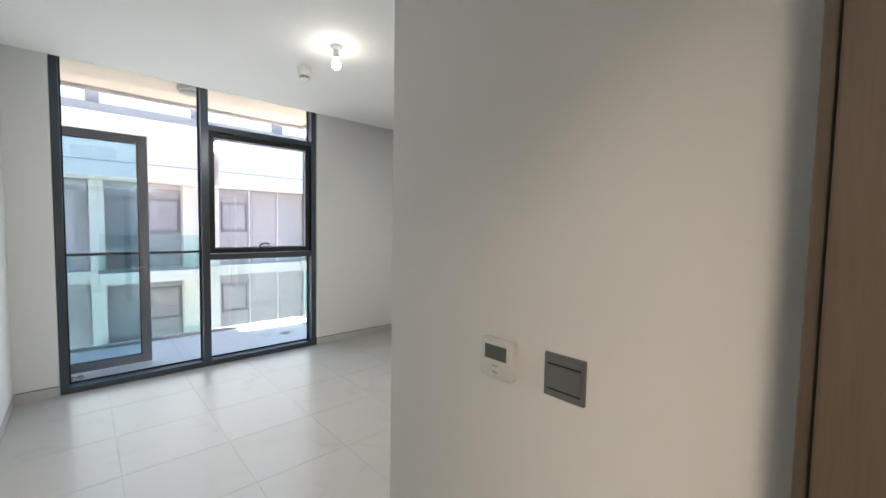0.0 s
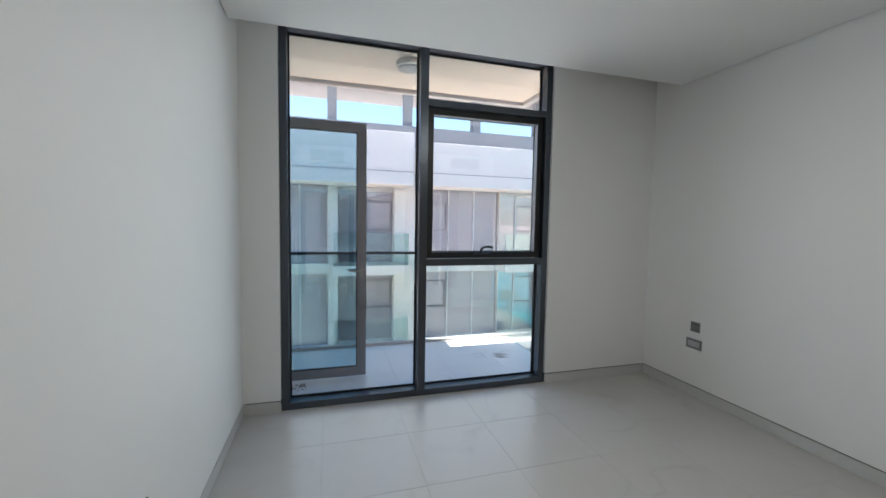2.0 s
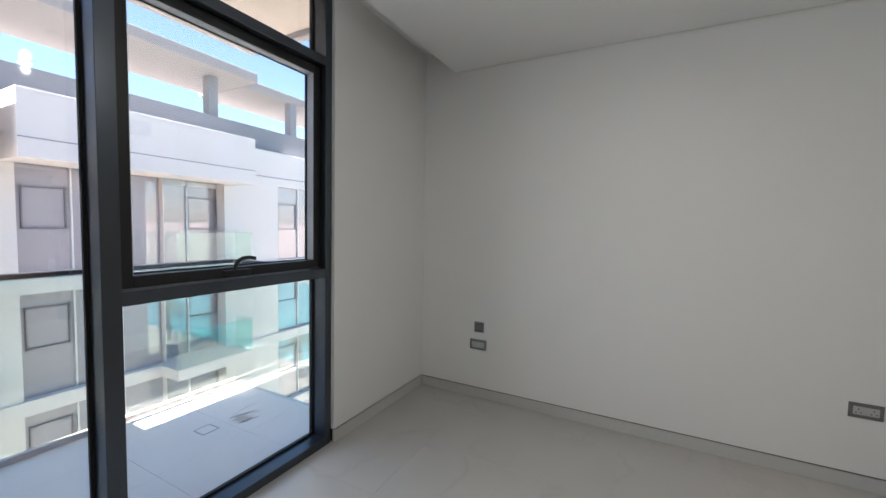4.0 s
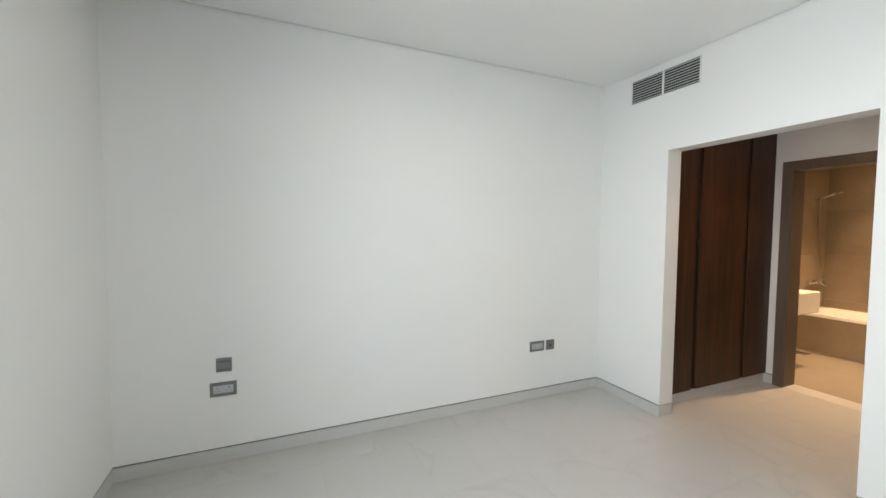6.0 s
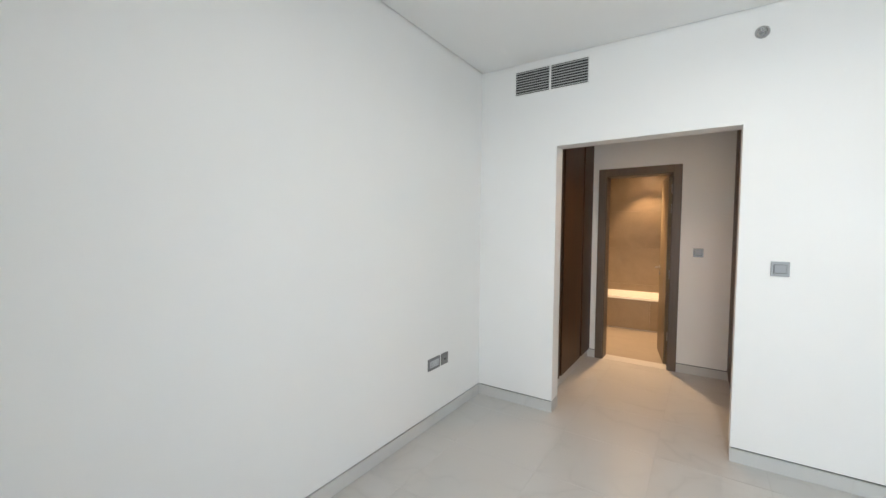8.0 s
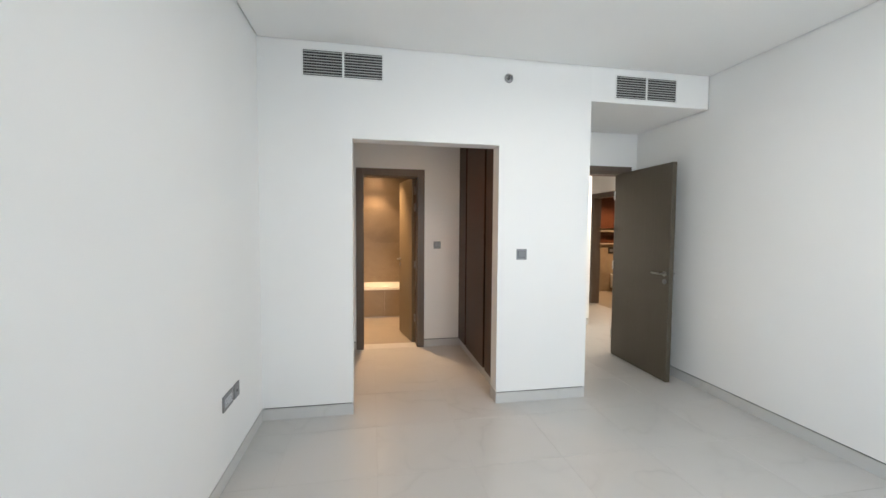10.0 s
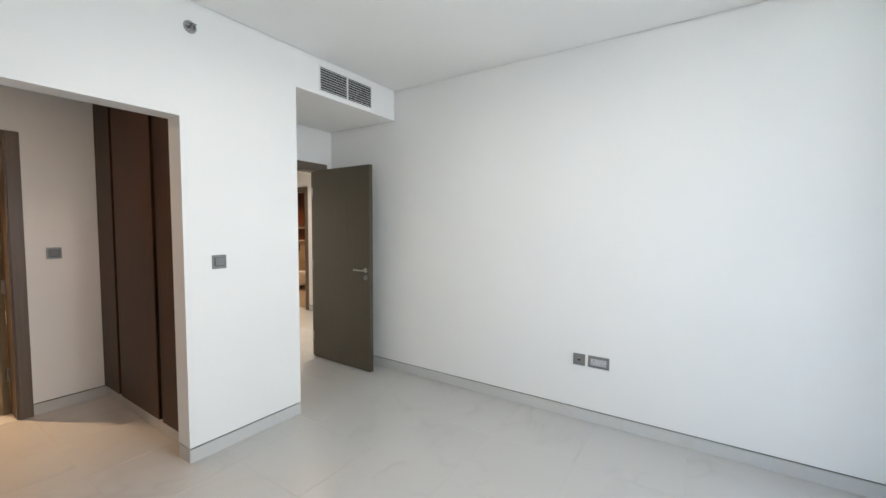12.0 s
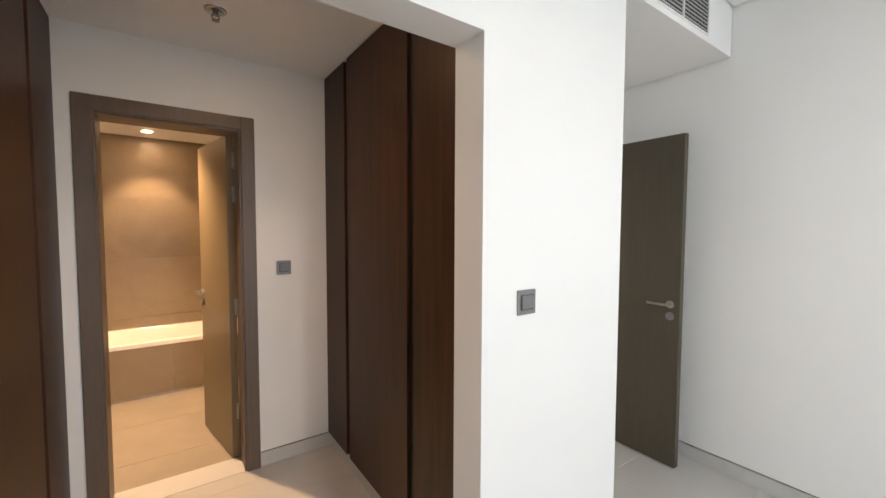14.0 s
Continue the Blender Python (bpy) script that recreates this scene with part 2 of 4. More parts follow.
LEAF = foliage()
BARK = stone("palm_bark", (0.12, 0.09, 0.06), (0.22, 0.17, 0.12), 0.9)


# ---- mesh helpers ----
def box(bm, a, b, bevel=0.0, turn=None):
    lo, hi = [min(p, q) for p, q in zip(a, b)], [max(p, q) for p, q in zip(a, b)]
    g = bmesh.ops.create_cube(bm, size=1)["verts"]
    for v in g:
        v.co = Vector([lo[i] + (v.co[i] + 0.5) * (hi[i] - lo[i]) for i in range(3)])
    if bevel:
        es = list({e for v in g for e in v.link_edges})
        r = bmesh.ops.bevel(bm, geom=es, offset=bevel, segments=2, affect="EDGES", profile=0.5)
        g = list({v for f in r["faces"] for v in f.verts} | {v for v in g if v.is_valid})
    if turn is not None:
        bmesh.ops.transform(bm, matrix=turn, verts=g)
    return bm


def tube(bm, a, b, r, r2=None, seg=20, cap=True):
    a, b = Vector(a), Vector(b)
    d = b - a
    m = Matrix.Translation((a + b) / 2) @ d.to_track_quat("Z", "Y").to_matrix().to_4x4()
    bmesh.ops.create_cone(bm, cap_ends=cap, segments=seg, radius1=r, radius2=r if r2 is None else r2, depth=d.length, matrix=m)
    return bm


def turned(bm, place, axis, profile, seg=28):
    """A solid of revolution: profile is rows of (radius, height along axis) from place."""
    q = Vector(axis).normalized().to_track_quat("Z", "Y").to_matrix()
    rings = []
    for r, h in profile:
        ring = []
        for k in range(seg):
            a = 2 * math.pi * k / seg
            ring.append(bm.verts.new(Vector(place) + q @ Vector((r * math.cos(a), r * math.sin(a), h))))
        rings.append(ring)
    for p, q2 in zip(rings, rings[1:]):
        for k in range(seg):
            bm.faces.new((p[k], p[(k + 1) % seg], q2[(k + 1) % seg], q2[k]))
    bm.faces.new(rings[0][::-1])
    bm.faces.new(rings[-1])
    return bm


def pipe(bm, pts, r, seg=10):
    """A bent round bar through pts."""
    pts = [Vector(p) for p in pts]
    rings = []
    for k, p in enumerate(pts):
        d = (pts[min(k + 1, len(pts) - 1)] - pts[max(k - 1, 0)]).normalized()
        q = d.to_track_quat("Z", "Y").to_matrix()
        rings.append([bm.verts.new(p + q @ Vector((r * math.cos(2 * math.pi * i / seg), r * math.sin(2 * math.pi * i / seg), 0))) for i in range(seg)])
    for a, b in zip(rings, rings[1:]):
        best = min(range(seg), key=lambda s: (a[0].co - b[s].co).length)
        for i in range(seg):
            bm.faces.new((a[i], a[(i + 1) % seg], b[(i + 1 + best) % seg], b[(i + best) % seg]))
    bm.faces.new(rings[0][::-1])
    bm.faces.new(rings[-1])
    return bm


WHERE = {}


def finish(name, bm, mat, smooth=False):
    me = bpy.data.meshes.new(name)
    bmesh.ops.recalc_face_normals(bm, faces=bm.faces)
    bm.to_mesh(me)
    bm.free()
    me.materials.append(mat)
    if smooth:
        me.polygons.foreach_set("use_smooth", [True] * len(me.polygons))
        me.set_sharp_from_angle(angle=radians(35))
    return me


def part(name, bm, mat, parent=None, label="", smooth=False):
    base = WHERE.get(parent.name, Vector()) if parent else Vector()
    bmesh.ops.translate(bm, vec=-base, verts=bm.verts)
    ob = new(name, finish(name, bm, mat, smooth))
    if parent:
        ob.parent = parent
    WHERE[ob.name] = base
    if label:
        tagged(ob, label)
    return ob


def thing(name, base, label, category, group="", kind=""):
    ob = new(name)
    ob.empty_display_size = 0.05
    ob.location = base
    WHERE[ob.name] = Vector(base)
    return tagged(ob, label, category, group, kind)


def solid(name, boxes, mat, label="", category="", kind="structure", bevel=0.0):
    bm = bmesh.new()
    for a, b in boxes:
        box(bm, a, b, bevel)
    ob = new(name, finish(name, bm, mat))
    return tagged(ob, label, category, "", kind)


def B(a, b, bevel=0.0, turn=None):
    return box(bmesh.new(), a, b, bevel, turn)


# ---- large structure ----
W, D, H = 3.765, 3.70, 2.815
TOP = 3.10
SK, GAP = 0.085, 0.095
INSET = 0.012


def wall(name, x0, y0, x1, y1, faces="", z1=TOP, ends=True):
    """A plastered wall that stops above a recessed shadow gap, with flush skirting on the faces named."""
    solid(name, [((x0, y0, GAP), (x1, y1, z1))], WALL, "white painted plaster wall", "wall")
    solid(name + "_foot", [((x0 + INSET, y0 + INSET, 0), (x1 - INSET, y1 - INSET, GAP))], SHADOW_GAP, "dark recessed foot of the wall", "wall")
    t = INSET
    for f in faces:
        px0, py0, px1, py1 = x0, y0, x1, y1
        if f == "E":
            px0 = x1 - t
        elif f == "W":
            px1 = x0 + t
        elif f == "N":
            py0 = y1 - t
        else:
            py1 = y0 + t
        if f in "NS":
            if "W" in faces:
                px0 += t
            if "E" in faces:
                px1 -= t
        solid("baseboard", [((px0, py0, 0), (px1, py1, SK))], SKIRT, "pale grey marble skirting board", "baseboard")


wall("wall_left", -0.20, -0.945, 0.0, 3.90, "E")
wall("wall_right", W, -4.20, W + 0.20, 3.90, "W")
wall("wall_window_a", 0.0, D, 0.272, 3.90, "S")
wall("wall_window_b", 2.612, D, W, 3.90, "S")
wall("wall_pier", 1.141, -0.15, 1.942, 0.0, "NEW")
wall("wall_pier_side", 1.141, -1.10, 1.25, -0.15, "W")
wall("wall_closet", 3.10, -0.15, W, 0.0, "NW")
wall("wall_closet_end_a", 1.25, -1.86, 2.345, -1.665, "N")
wall("wall_closet_end_b", 3.12, -1.86, W, -1.665, "N")
wall("wall_entry_a", -1.35, -1.10, 0.085, -0.945, "NS")
wall("wall_entry_b", 1.125, -1.10, 1.141, -0.945, "")
wall("wall_corridor_east", 1.141, -2.40, 1.25, -1.10, "W")
wall("wall_corridor_south", -0.18, -2.55, 1.25, -2.40, "N")
wall("wall_corridor_return", -0.33, -4.60, -0.18, -2.40, "WN")
wall("wall_corridor_west_a", -1.50, -3.175, -1.35, -0.945, "E")
wall("wall_corridor_west_b", -1.50, -4.60, -1.35, -4.045, "E")
wall("wall_corridor_end", -1.35, -4.75, -0.18, -4.60, "N")
solid("wall_header_closet", [((1.942, -0.15, 2.128), (3.10, 0, TOP))], WALL, "white plaster header over the wardrobe opening", "wall")
solid("wall_header_bath", [((2.345, -1.86, 2.15), (3.12, -1.665, TOP))], WALL, "white plaster header over the bathroom door", "wall")
solid("wall_header_entry", [((0.085, -1.10, 2.155), (1.125, -0.945, TOP))], WALL, "white plaster header over the entry door", "wall")
solid("wall_header_guest", [((-1.50, -4.045, 2.155), (-1.35, -3.175, TOP))], WALL, "white plaster header over the guest bathroom door", "wall")
solid("wall_header_window", [((0.0, D, 3.02), (W, 3.90, 3.30)), ((0.0, 3.405, 3.02), (W, D, TOP))], WALL, "white plaster header over the window", "wall")

g = 0.010
solid("ceiling", [((g, g, H), (W - g, 3.405, H + 0.012)), ((g + 0.02, g + 0.02, H + 0.012), (W - g - 0.02, 3.405, H + 0.14))], CEIL, "smooth white painted ceiling with a shadow gap", "ceiling")
solid("ceiling_alcove", [((0.008, -0.937, 2.530), (1.141, 0.0, TOP))], CEIL, "white painted bulkhead over the entry alcove", "ceiling")
solid("ceiling_closet", [((1.25, -1.665, 2.50), (W, -0.15, 2.62))], CEIL, "white painted ceiling of the wardrobe passage", "ceiling")
solid("ceiling_bath", [((1.60, -4.05, 2.42), (W, -1.86, 2.52))], CEIL, "white painted bathroom ceiling", "ceiling")
solid("ceiling_corridor", [((-1.35, -4.60, 2.60), (1.141, -1.10, 2.70))], CEIL, "white painted corridor ceiling", "ceiling")
solid("ceiling_guest_bath", [((-3.80, -5.55, 2.40), (-1.50, -2.60, 2.50))], CEIL, "white painted guest bathroom ceiling", "ceiling")
solid("roof_slab", [((-3.95, -5.70, TOP), (W + 0.2, 3.90, 3.35))], CEIL, "concrete slab over the rooms", "roof")

# ---- floors ----
floor = solid("floor", [((-1.42, -4.75, -0.20), (W + 0.2, 3.90, -0.0012))], GROUT, "pale grey marble-look tiled floor", "floor")
TX, TY, TS = 0.587, 0.810, 0.585

TILE_MESH = {}


def tile(x0, y0, x1, y1, mat, parent, z=0.0, joint=0.002, name="tile", thick=0.010):
    w, d = round(x1 - x0 - joint, 4), round(y1 - y0 - joint, 4)
    key = (w, d, mat.name)
    if key not in TILE_MESH:
        bm = bmesh.new()
        c = 0.0006
        lo = [bm.verts.new((sx * w / 2, sy * d / 2, -thick)) for sx, sy in ((-1, -1), (1, -1), (1, 1), (-1, 1))]
        md = [bm.verts.new((sx * w / 2, sy * d / 2, -c)) for sx, sy in ((-1, -1), (1, -1), (1, 1), (-1, 1))]
        up = [bm.verts.new((sx * (w / 2 - c), sy * (d / 2 - c), 0)) for sx, sy in ((-1, -1), (1, -1), (1, 1), (-1, 1))]
        for a, b in ((lo, md), (md, up)):
            for k in range(4):
                bm.faces.new((a[k], a[(k + 1) % 4], b[(k + 1) % 4], b[k]))
        bm.faces.new(up)
        me = bpy.data.meshes.new(name)
        bm.to_mesh(me)
        bm.free()
        me.materials.append(mat)
        TILE_MESH[key] = me
    ob = new(name, TILE_MESH[key])
    ob.location = ((x0 + x1) / 2, (y0 + y1) / 2, z)
    ob.parent = parent
    return ob


def lay_floor():
    for i in range(-4, 7):
        for k in range(-10, 6):
            x0, y0 = TX + TS * i, TY + TS * k
            x1, y1 = min(x0 + TS, W), min(y0 + TS, 3.89)
            x0, y0 = max(x0, -1.42), max(y0, -4.60)
            if x1 > 1.6 and y0 < -1.66 and x0 > 1.0:
                y0 = max(y0, -1.665)
            if x1 - x0 < 0.03 or y1 - y0 < 0.03 or (x0 > 1.2 and y1 <= -1.665) or (x1 < -0.1 and y0 > -0.9):
                continue
            tile(x0, y0, x1, y1, TILE, floor)


# ---- exterior ----
ground = solid("ground", [((-3000, -3000, -13.4), (3000, 3000, -13.0))], SAND, "pale sand and paving around the buildings", "ground")
water = solid("water", [((29, -260, -13.0), (68, 300, -12.95))], WATER, "turquoise swimming lagoon beside the buildings", "water")

solid("wall_outer", [((-14, 3.72, -13), (13, 3.90, -0.32)), ((W + 0.2, 3.72, -0.32), (13, 3.90, 3.9)), ((-14, 3.72, -0.32), (-1.2, 3.90, 3.9)),
                     ((-14, -8, -13), (-13.8, 3.72, 3.9)), ((12.8, -8, -13), (13, 3.72, 3.9)), ((-13.8, -8.2, -13), (12.8, -8, 3.9))], FACADE,
      "white rendered outer walls of the apartment building", "wall")
solid("wall_wing", [((-1.2, 3.90, -13), (0.10, 5.42, 3.42))], FACADE, "white rendered side wall beside the balcony", "wall")
balcony_floor = solid("balcony_floor", [((0.10, 3.90, -0.32), (2.985, 5.315, -0.034))], FACADE, "pale tiled balcony floor slab", "floor")
solid("balcony_soffit", [((-1.2, 3.90, 3.06), (3.02, 5.10, 3.32))], SOFFIT, "beige rendered underside of the slab above the balcony", "ceiling", bevel=0.02)
solid("trim_soffit_edge", [((-1.2, 5.10, 3.02), (3.10, 5.17, 3.36)), ((3.02, 3.90, 3.02), (3.10, 5.10, 3.36))], FACADE, "white rendered edge of the balcony slab above", "trim", bevel=0.01)


def lay_balcony():
    for i in range(5):
        for k in range(3):
            x0, y0 = 0.10 + 0.585 * i, 3.90 + 0.472 * k
            tile(x0, y0, min(x0 + 0.585, 2.985), y0 + 0.472, BALC_TILE, balcony_floor, -0.02, 0.0015, "tile", 0.013)


def balustrade():
    r = thing("balustrade", (1.5, 5.27, -0.02), "frameless clear glass balcony balustrade with a grey metal handrail", "balustrade")
    for x0, x1 in ((0.12, 1.06), (1.075, 2.00), (2.015, 2.955)):
        p = part("glass_panel", B((x0, 5.262, -0.02), (x1, 5.276, 1.12), 0.002), RAIL_GLASS, r)
        p.visible_shadow = False
    p = part("glass_panel", B((2.945, 3.92, -0.02), (2.957, 5.245, 1.12), 0.002), RAIL_GLASS, r)
    p.visible_shadow = False
    part("shoe", B((0.10, 5.25, -0.02), (2.97, 5.29, 0.02), 0.003), FACADE, r, "low pale base channel")
    part("handrail", B((0.10, 5.245, 1.115), (2.975, 5.293, 1.150), 0.006), ALU, r, "slim grey metal handrail")
    part("handrail", B((2.927, 3.90, 1.115), (2.975, 5.245, 1.150), 0.006), ALU, r, "slim grey metal handrail")


def balcony_door_leaf():
    y0, y1 = 4.315, 4.360
    d = thing("balcony_door", (0.12, 4.34, 0.0), "open glazed balcony door with a grey aluminium frame", "door")
    x0, x1, z0, z1, s = 0.115, 0.985, 0.0, 2.440, 0.086
    part("stile", B((x0, y0, z0), (x0 + s, y1, z1), 0.003), LEAF_ALU, d)
    st = part("stile", B((x1 - s, y0, z0), (x1, y1, z1), 0.003), LEAF_ALU, d)
    part("rail", B((x0 + s, y0, z0), (x1 - s, y1, z0 + s), 0.003), LEAF_ALU, d)
    part("rail", B((x0 + s, y0, z1 - s), (x1 - s, y1, z1), 0.003), LEAF_ALU, d)
    p = part("pane", B((x0 + s, y0 + 0.014, z0 + s), (x1 - s, y1 - 0.014, z1 - s)), PANE_BLUE, d, "blue-green tinted glass pane")
    p.visible_shadow = False
    bm = B((x0 + s, y0 + 0.008, z0 + s), (x1 - s, y1 - 0.008, z0 + s + 0.008))
    box(bm, (x0 + s, y0 + 0.008, z1 - s - 0.008), (x1 - s, y1 - 0.008, z1 - s))
    box(bm, (x1 - s - 0.008, y0 + 0.008, z0 + s), (x1 - s, y1 - 0.008, z1 - s))
    part("gasket", bm, RUBBER, d, "black rubber gasket")
    for y, q in ((y0, -1), (y1, 1)):
        bm = tube(bmesh.new(), (0.940, y, 1.035), (0.940, y + q * 0.045, 1.035), 0.010, seg=14)
        pipe(bm, [(0.945, y + q * 0.045, 1.035), (0.90, y + q * 0.047, 1.036), (0.82, y + q * 0.045, 1.037)], 0.009)
        box(bm, (0.925, y, 0.96), (0.957, y + q * 0.006, 1.08), 0.002)
        part("handle", bm, STEEL, st, "steel lever handle", True)
    for z in (0.35, 1.2, 2.1):
        part("hinge", tube(bmesh.new(), (0.108, 4.338, z - 0.05), (0.108, 4.338, z + 0.05), 0.010), LEAF_ALU, d)


def floor_marks():
    m = thing("drain_cover", (2.31, 4.64, -0.02), "square drain cover set flush in the balcony floor", "drain")
    bm = bmesh.new()
    for a, b in (((2.25, 4.58), (2.37, 4.586)), ((2.25, 4.694), (2.37, 4.70)), ((2.25, 4.586), (2.256, 4.694)), ((2.364, 4.586), (2.37, 4.694))):
        box(bm, (*a, -0.02), (*b, -0.0185))
    part("rim", bm, PLATE, m)
    part("lid", B((2.258, 4.588, -0.02), (2.362, 4.692, -0.0192)), BALC_TILE, m)
    st = thing("cement_smear", (2.56, 4.57, -0.02), "small dried cement smear on the balcony floor", "stain")
    bm = bmesh.new()
    rng = random.Random(4)
    for k in range(26):
        x, y = 2.57 + rng.uniform(-0.07, 0.07), 4.57 + rng.uniform(-0.07, 0.07)
        n = rng.uniform(0.02, 0.07)
        pipe(bm, [(x - n, y + n * 0.5, -0.0196), (x, y + rng.uniform(-0.01, 0.01), -0.0192), (x + n, y - n * 0.4, -0.0196)], rng.uniform(0.001, 0.0022), 5)
    pipe(bm, [(2.50, 4.66, -0.0195), (2.62, 4.70, -0.019), (2.76, 4.72, -0.0195)], 0.002, 5)
    part("streaks", bm, SAND, st)
    rb = thing("rubble", (0.38, 4.19, -0.02), "small crumbs of builders' rubble by the balcony door", "debris")
    bm = bmesh.new()
    for k in range(14):
        r = rng.uniform(0.006, 0.018)
        x, y = 0.38 + rng.uniform(-0.07, 0.07), 4.19 + rng.uniform(-0.06, 0.06)
        g = bmesh.ops.create_icosphere(bm, subdivisions=1, radius=r)["verts"]
        for v in g:
            v.co = Vector((x + v.co.x * rng.uniform(0.7, 1.3), y + v.co.y * rng.uniform(0.7, 1.3), -0.02 + max(0.0, v.co.z * 0.7 + r * 0.45)))
    tagged(part("crumbs", bm, SAND, rb), kind="stuff")


# ---- window ----
def window():
    w = thing("window_1", (1.44, 3.79, 0.0), "full-height grey aluminium window with a top-hung casement", "window", "", "structure")
    y0, y1 = 3.722, 3.870
    x0, x1, zt = 0.275, 2.608, 3.02
    m0, m1 = 1.372, 1.440
    part("jamb", B((x0, y0, 0.0), (x0 + 0.055, y1, zt), 0.002), ALU, w)
    part("jamb", B((x1 - 0.055, y0, 0.0), (x1, y1, zt), 0.002), ALU, w)
    part("mullion", B((m0, y0, 0.0), (m1, y1, zt), 0.002), ALU, w)
    for a, b in ((x0 + 0.055, m0), (m1, x1 - 0.055)):
        part("bottom_rail", B((a, y0, 0.0), (b, y1, 0.055), 0.002), ALU, w)
        part("top_rail", B((a, y0, zt - 0.06), (b, y1, zt), 0.002), ALU, w)
    a, b = m1, x1 - 0.055
    part("transom", B((a, y0, 2.492), (b, y1, 2.548), 0.002), ALU, w)
    part("transom", B((a, y0, 1.140), (b, y1, 1.198), 0.002), ALU, w)
    # black glazing beads on the fixed panes
    yb0, yb1 = 3.828, 3.846

    def pane(xa, xb, za, zb):
        bm = bmesh.new()
        t = 0.012
        box(bm, (xa, yb0, za), (xa + t, yb1, zb))
        box(bm, (xb - t, yb0, za), (xb, yb1, zb))
        box(bm, (xa + t, yb0, za), (xb - t, yb1, za + t))
        box(bm, (xa + t, yb0, zb - t), (xb - t, yb1, zb))
        part("bead", bm, RUBBER, w, "black rubber glazing bead")
        p = part("pane", B((xa + 0.004, 3.847, za + 0.004), (xb - 0.004, 3.860, zb - 0.004)), PANE, w, "clear glass pane")
        p.visible_shadow = False

    pane(x0 + 0.055, m0, 0.055, zt - 0.06)
    pane(a, b, 2.548, zt - 0.06)
    pane(a, b, 0.055, 1.140)
    # black casement sash
    s0, s1, sz0, sz1, f = a + 0.006, b - 0.006, 1.204, 2.486, 0.052
    sash = part("casement", B((s0, 3.765, sz0), (s0 + f, 3.850, sz1), 0.004), ALU_BLACK, w, "black framed top-hung casement")
    part("casement_stile", B((s1 - f, 3.765, sz0), (s1, 3.850, sz1), 0.004), ALU_BLACK, sash)
    part("casement_rail", B((s0 + f, 3.765, sz0), (s1 - f, 3.850, sz0 + f), 0.004), ALU_BLACK, sash)
    part("casement_rail", B((s0 + f, 3.765, sz1 - f), (s1 - f, 3.850, sz1), 0.004), ALU_BLACK, sash)
    p = part("pane", B((s0 + f - 0.006, 3.832, sz0 + f - 0.006), (s1 - f + 0.006, 3.845, sz1 - f + 0.006)), PANE, sash, "clear glass pane")
    p.visible_shadow = False
    # inner faces of the sash: their pale colour stands in for reflected light
    for xa in (s0 + f, s1 - f - 0.003):
        part("reveal", B((xa, 3.770, sz0 + f + 0.003), (xa + 0.003, 3.822, sz1 - f - 0.003)), REVEAL_LIT_ALU, sash, "inner reveal of the casement, coloured pale for reflected light")
    part("reveal", B((s0 + f, 3.770, sz1 - f - 0.003), (s1 - f, 3.822, sz1 - f)), REVEAL_LIT_ALU, sash, "inner reveal of the casement, coloured pale for reflected light")
    bm = B((s0 + f, 3.823, sz0 + f), (s0 + f + 0.007, 3.831, sz1 - f))
    box(bm, (s1 - f - 0.007, 3.823, sz0 + f), (s1 - f, 3.831, sz1 - f))
    box(bm, (s0 + f + 0.007, 3.823, sz0 + f), (s1 - f - 0.007, 3.831, sz0 + f + 0.007))
    box(bm, (s0 + f + 0.007, 3.823, sz1 - f - 0.007), (s1 - f - 0.007, 3.831, sz1 - f))
    part("gasket", bm, RUBBER, sash, "black rubber gasket")
    bm = B((1.885, 3.742, sz0 + 0.014), (2.035, 3.766, sz0 + 0.040), 0.005)
    pipe(bm, [(1.945, 3.757, sz0 + 0.03), (1.946, 3.747, sz0 + 0.066), (1.957, 3.741, sz0 + 0.088), (1.982, 3.738, sz0 + 0.098), (2.015, 3.737, sz0 + 0.101), (2.052, 3.738, sz0 + 0.094)], 0.0105, 10)
    part("handle", bm, BLACK, sash, "black curved casement handle", True)


# ---- doors ----
def lever(parent, p, along, out, mat=STEEL):
    """A round-bar lever on a rose, with a key escutcheon below. along: the way that the lever points; out: off the door."""
    p, along, out = Vector(p), Vector(along), Vector(out)
    bm = tube(bmesh.new(), p, p + out * 0.010, 0.024, seg=24)
    tube(bm, p + out * 0.010, p + out * 0.050, 0.0095, seg=14)
    pipe(bm, [p + out * 0.048 - along * 0.006, p + out * 0.052 + along * 0.02, p + out * 0.052 + along * 0.075, p + out * 0.050 + along * 0.122], 0.0082, 12)
    part("handle", bm, mat, parent, "brushed steel lever handle", True)
    q = p - Vector((0, 0, 0.075))
    bm = tube(bmesh.new(), q, q + out * 0.008, 0.025, seg=24)
    tube(bm, q + out * 0.008, q + out * 0.014, 0.009, seg=14)
    part("escutcheon", bm, PLATE, parent, "round steel lock escutcheon", True)


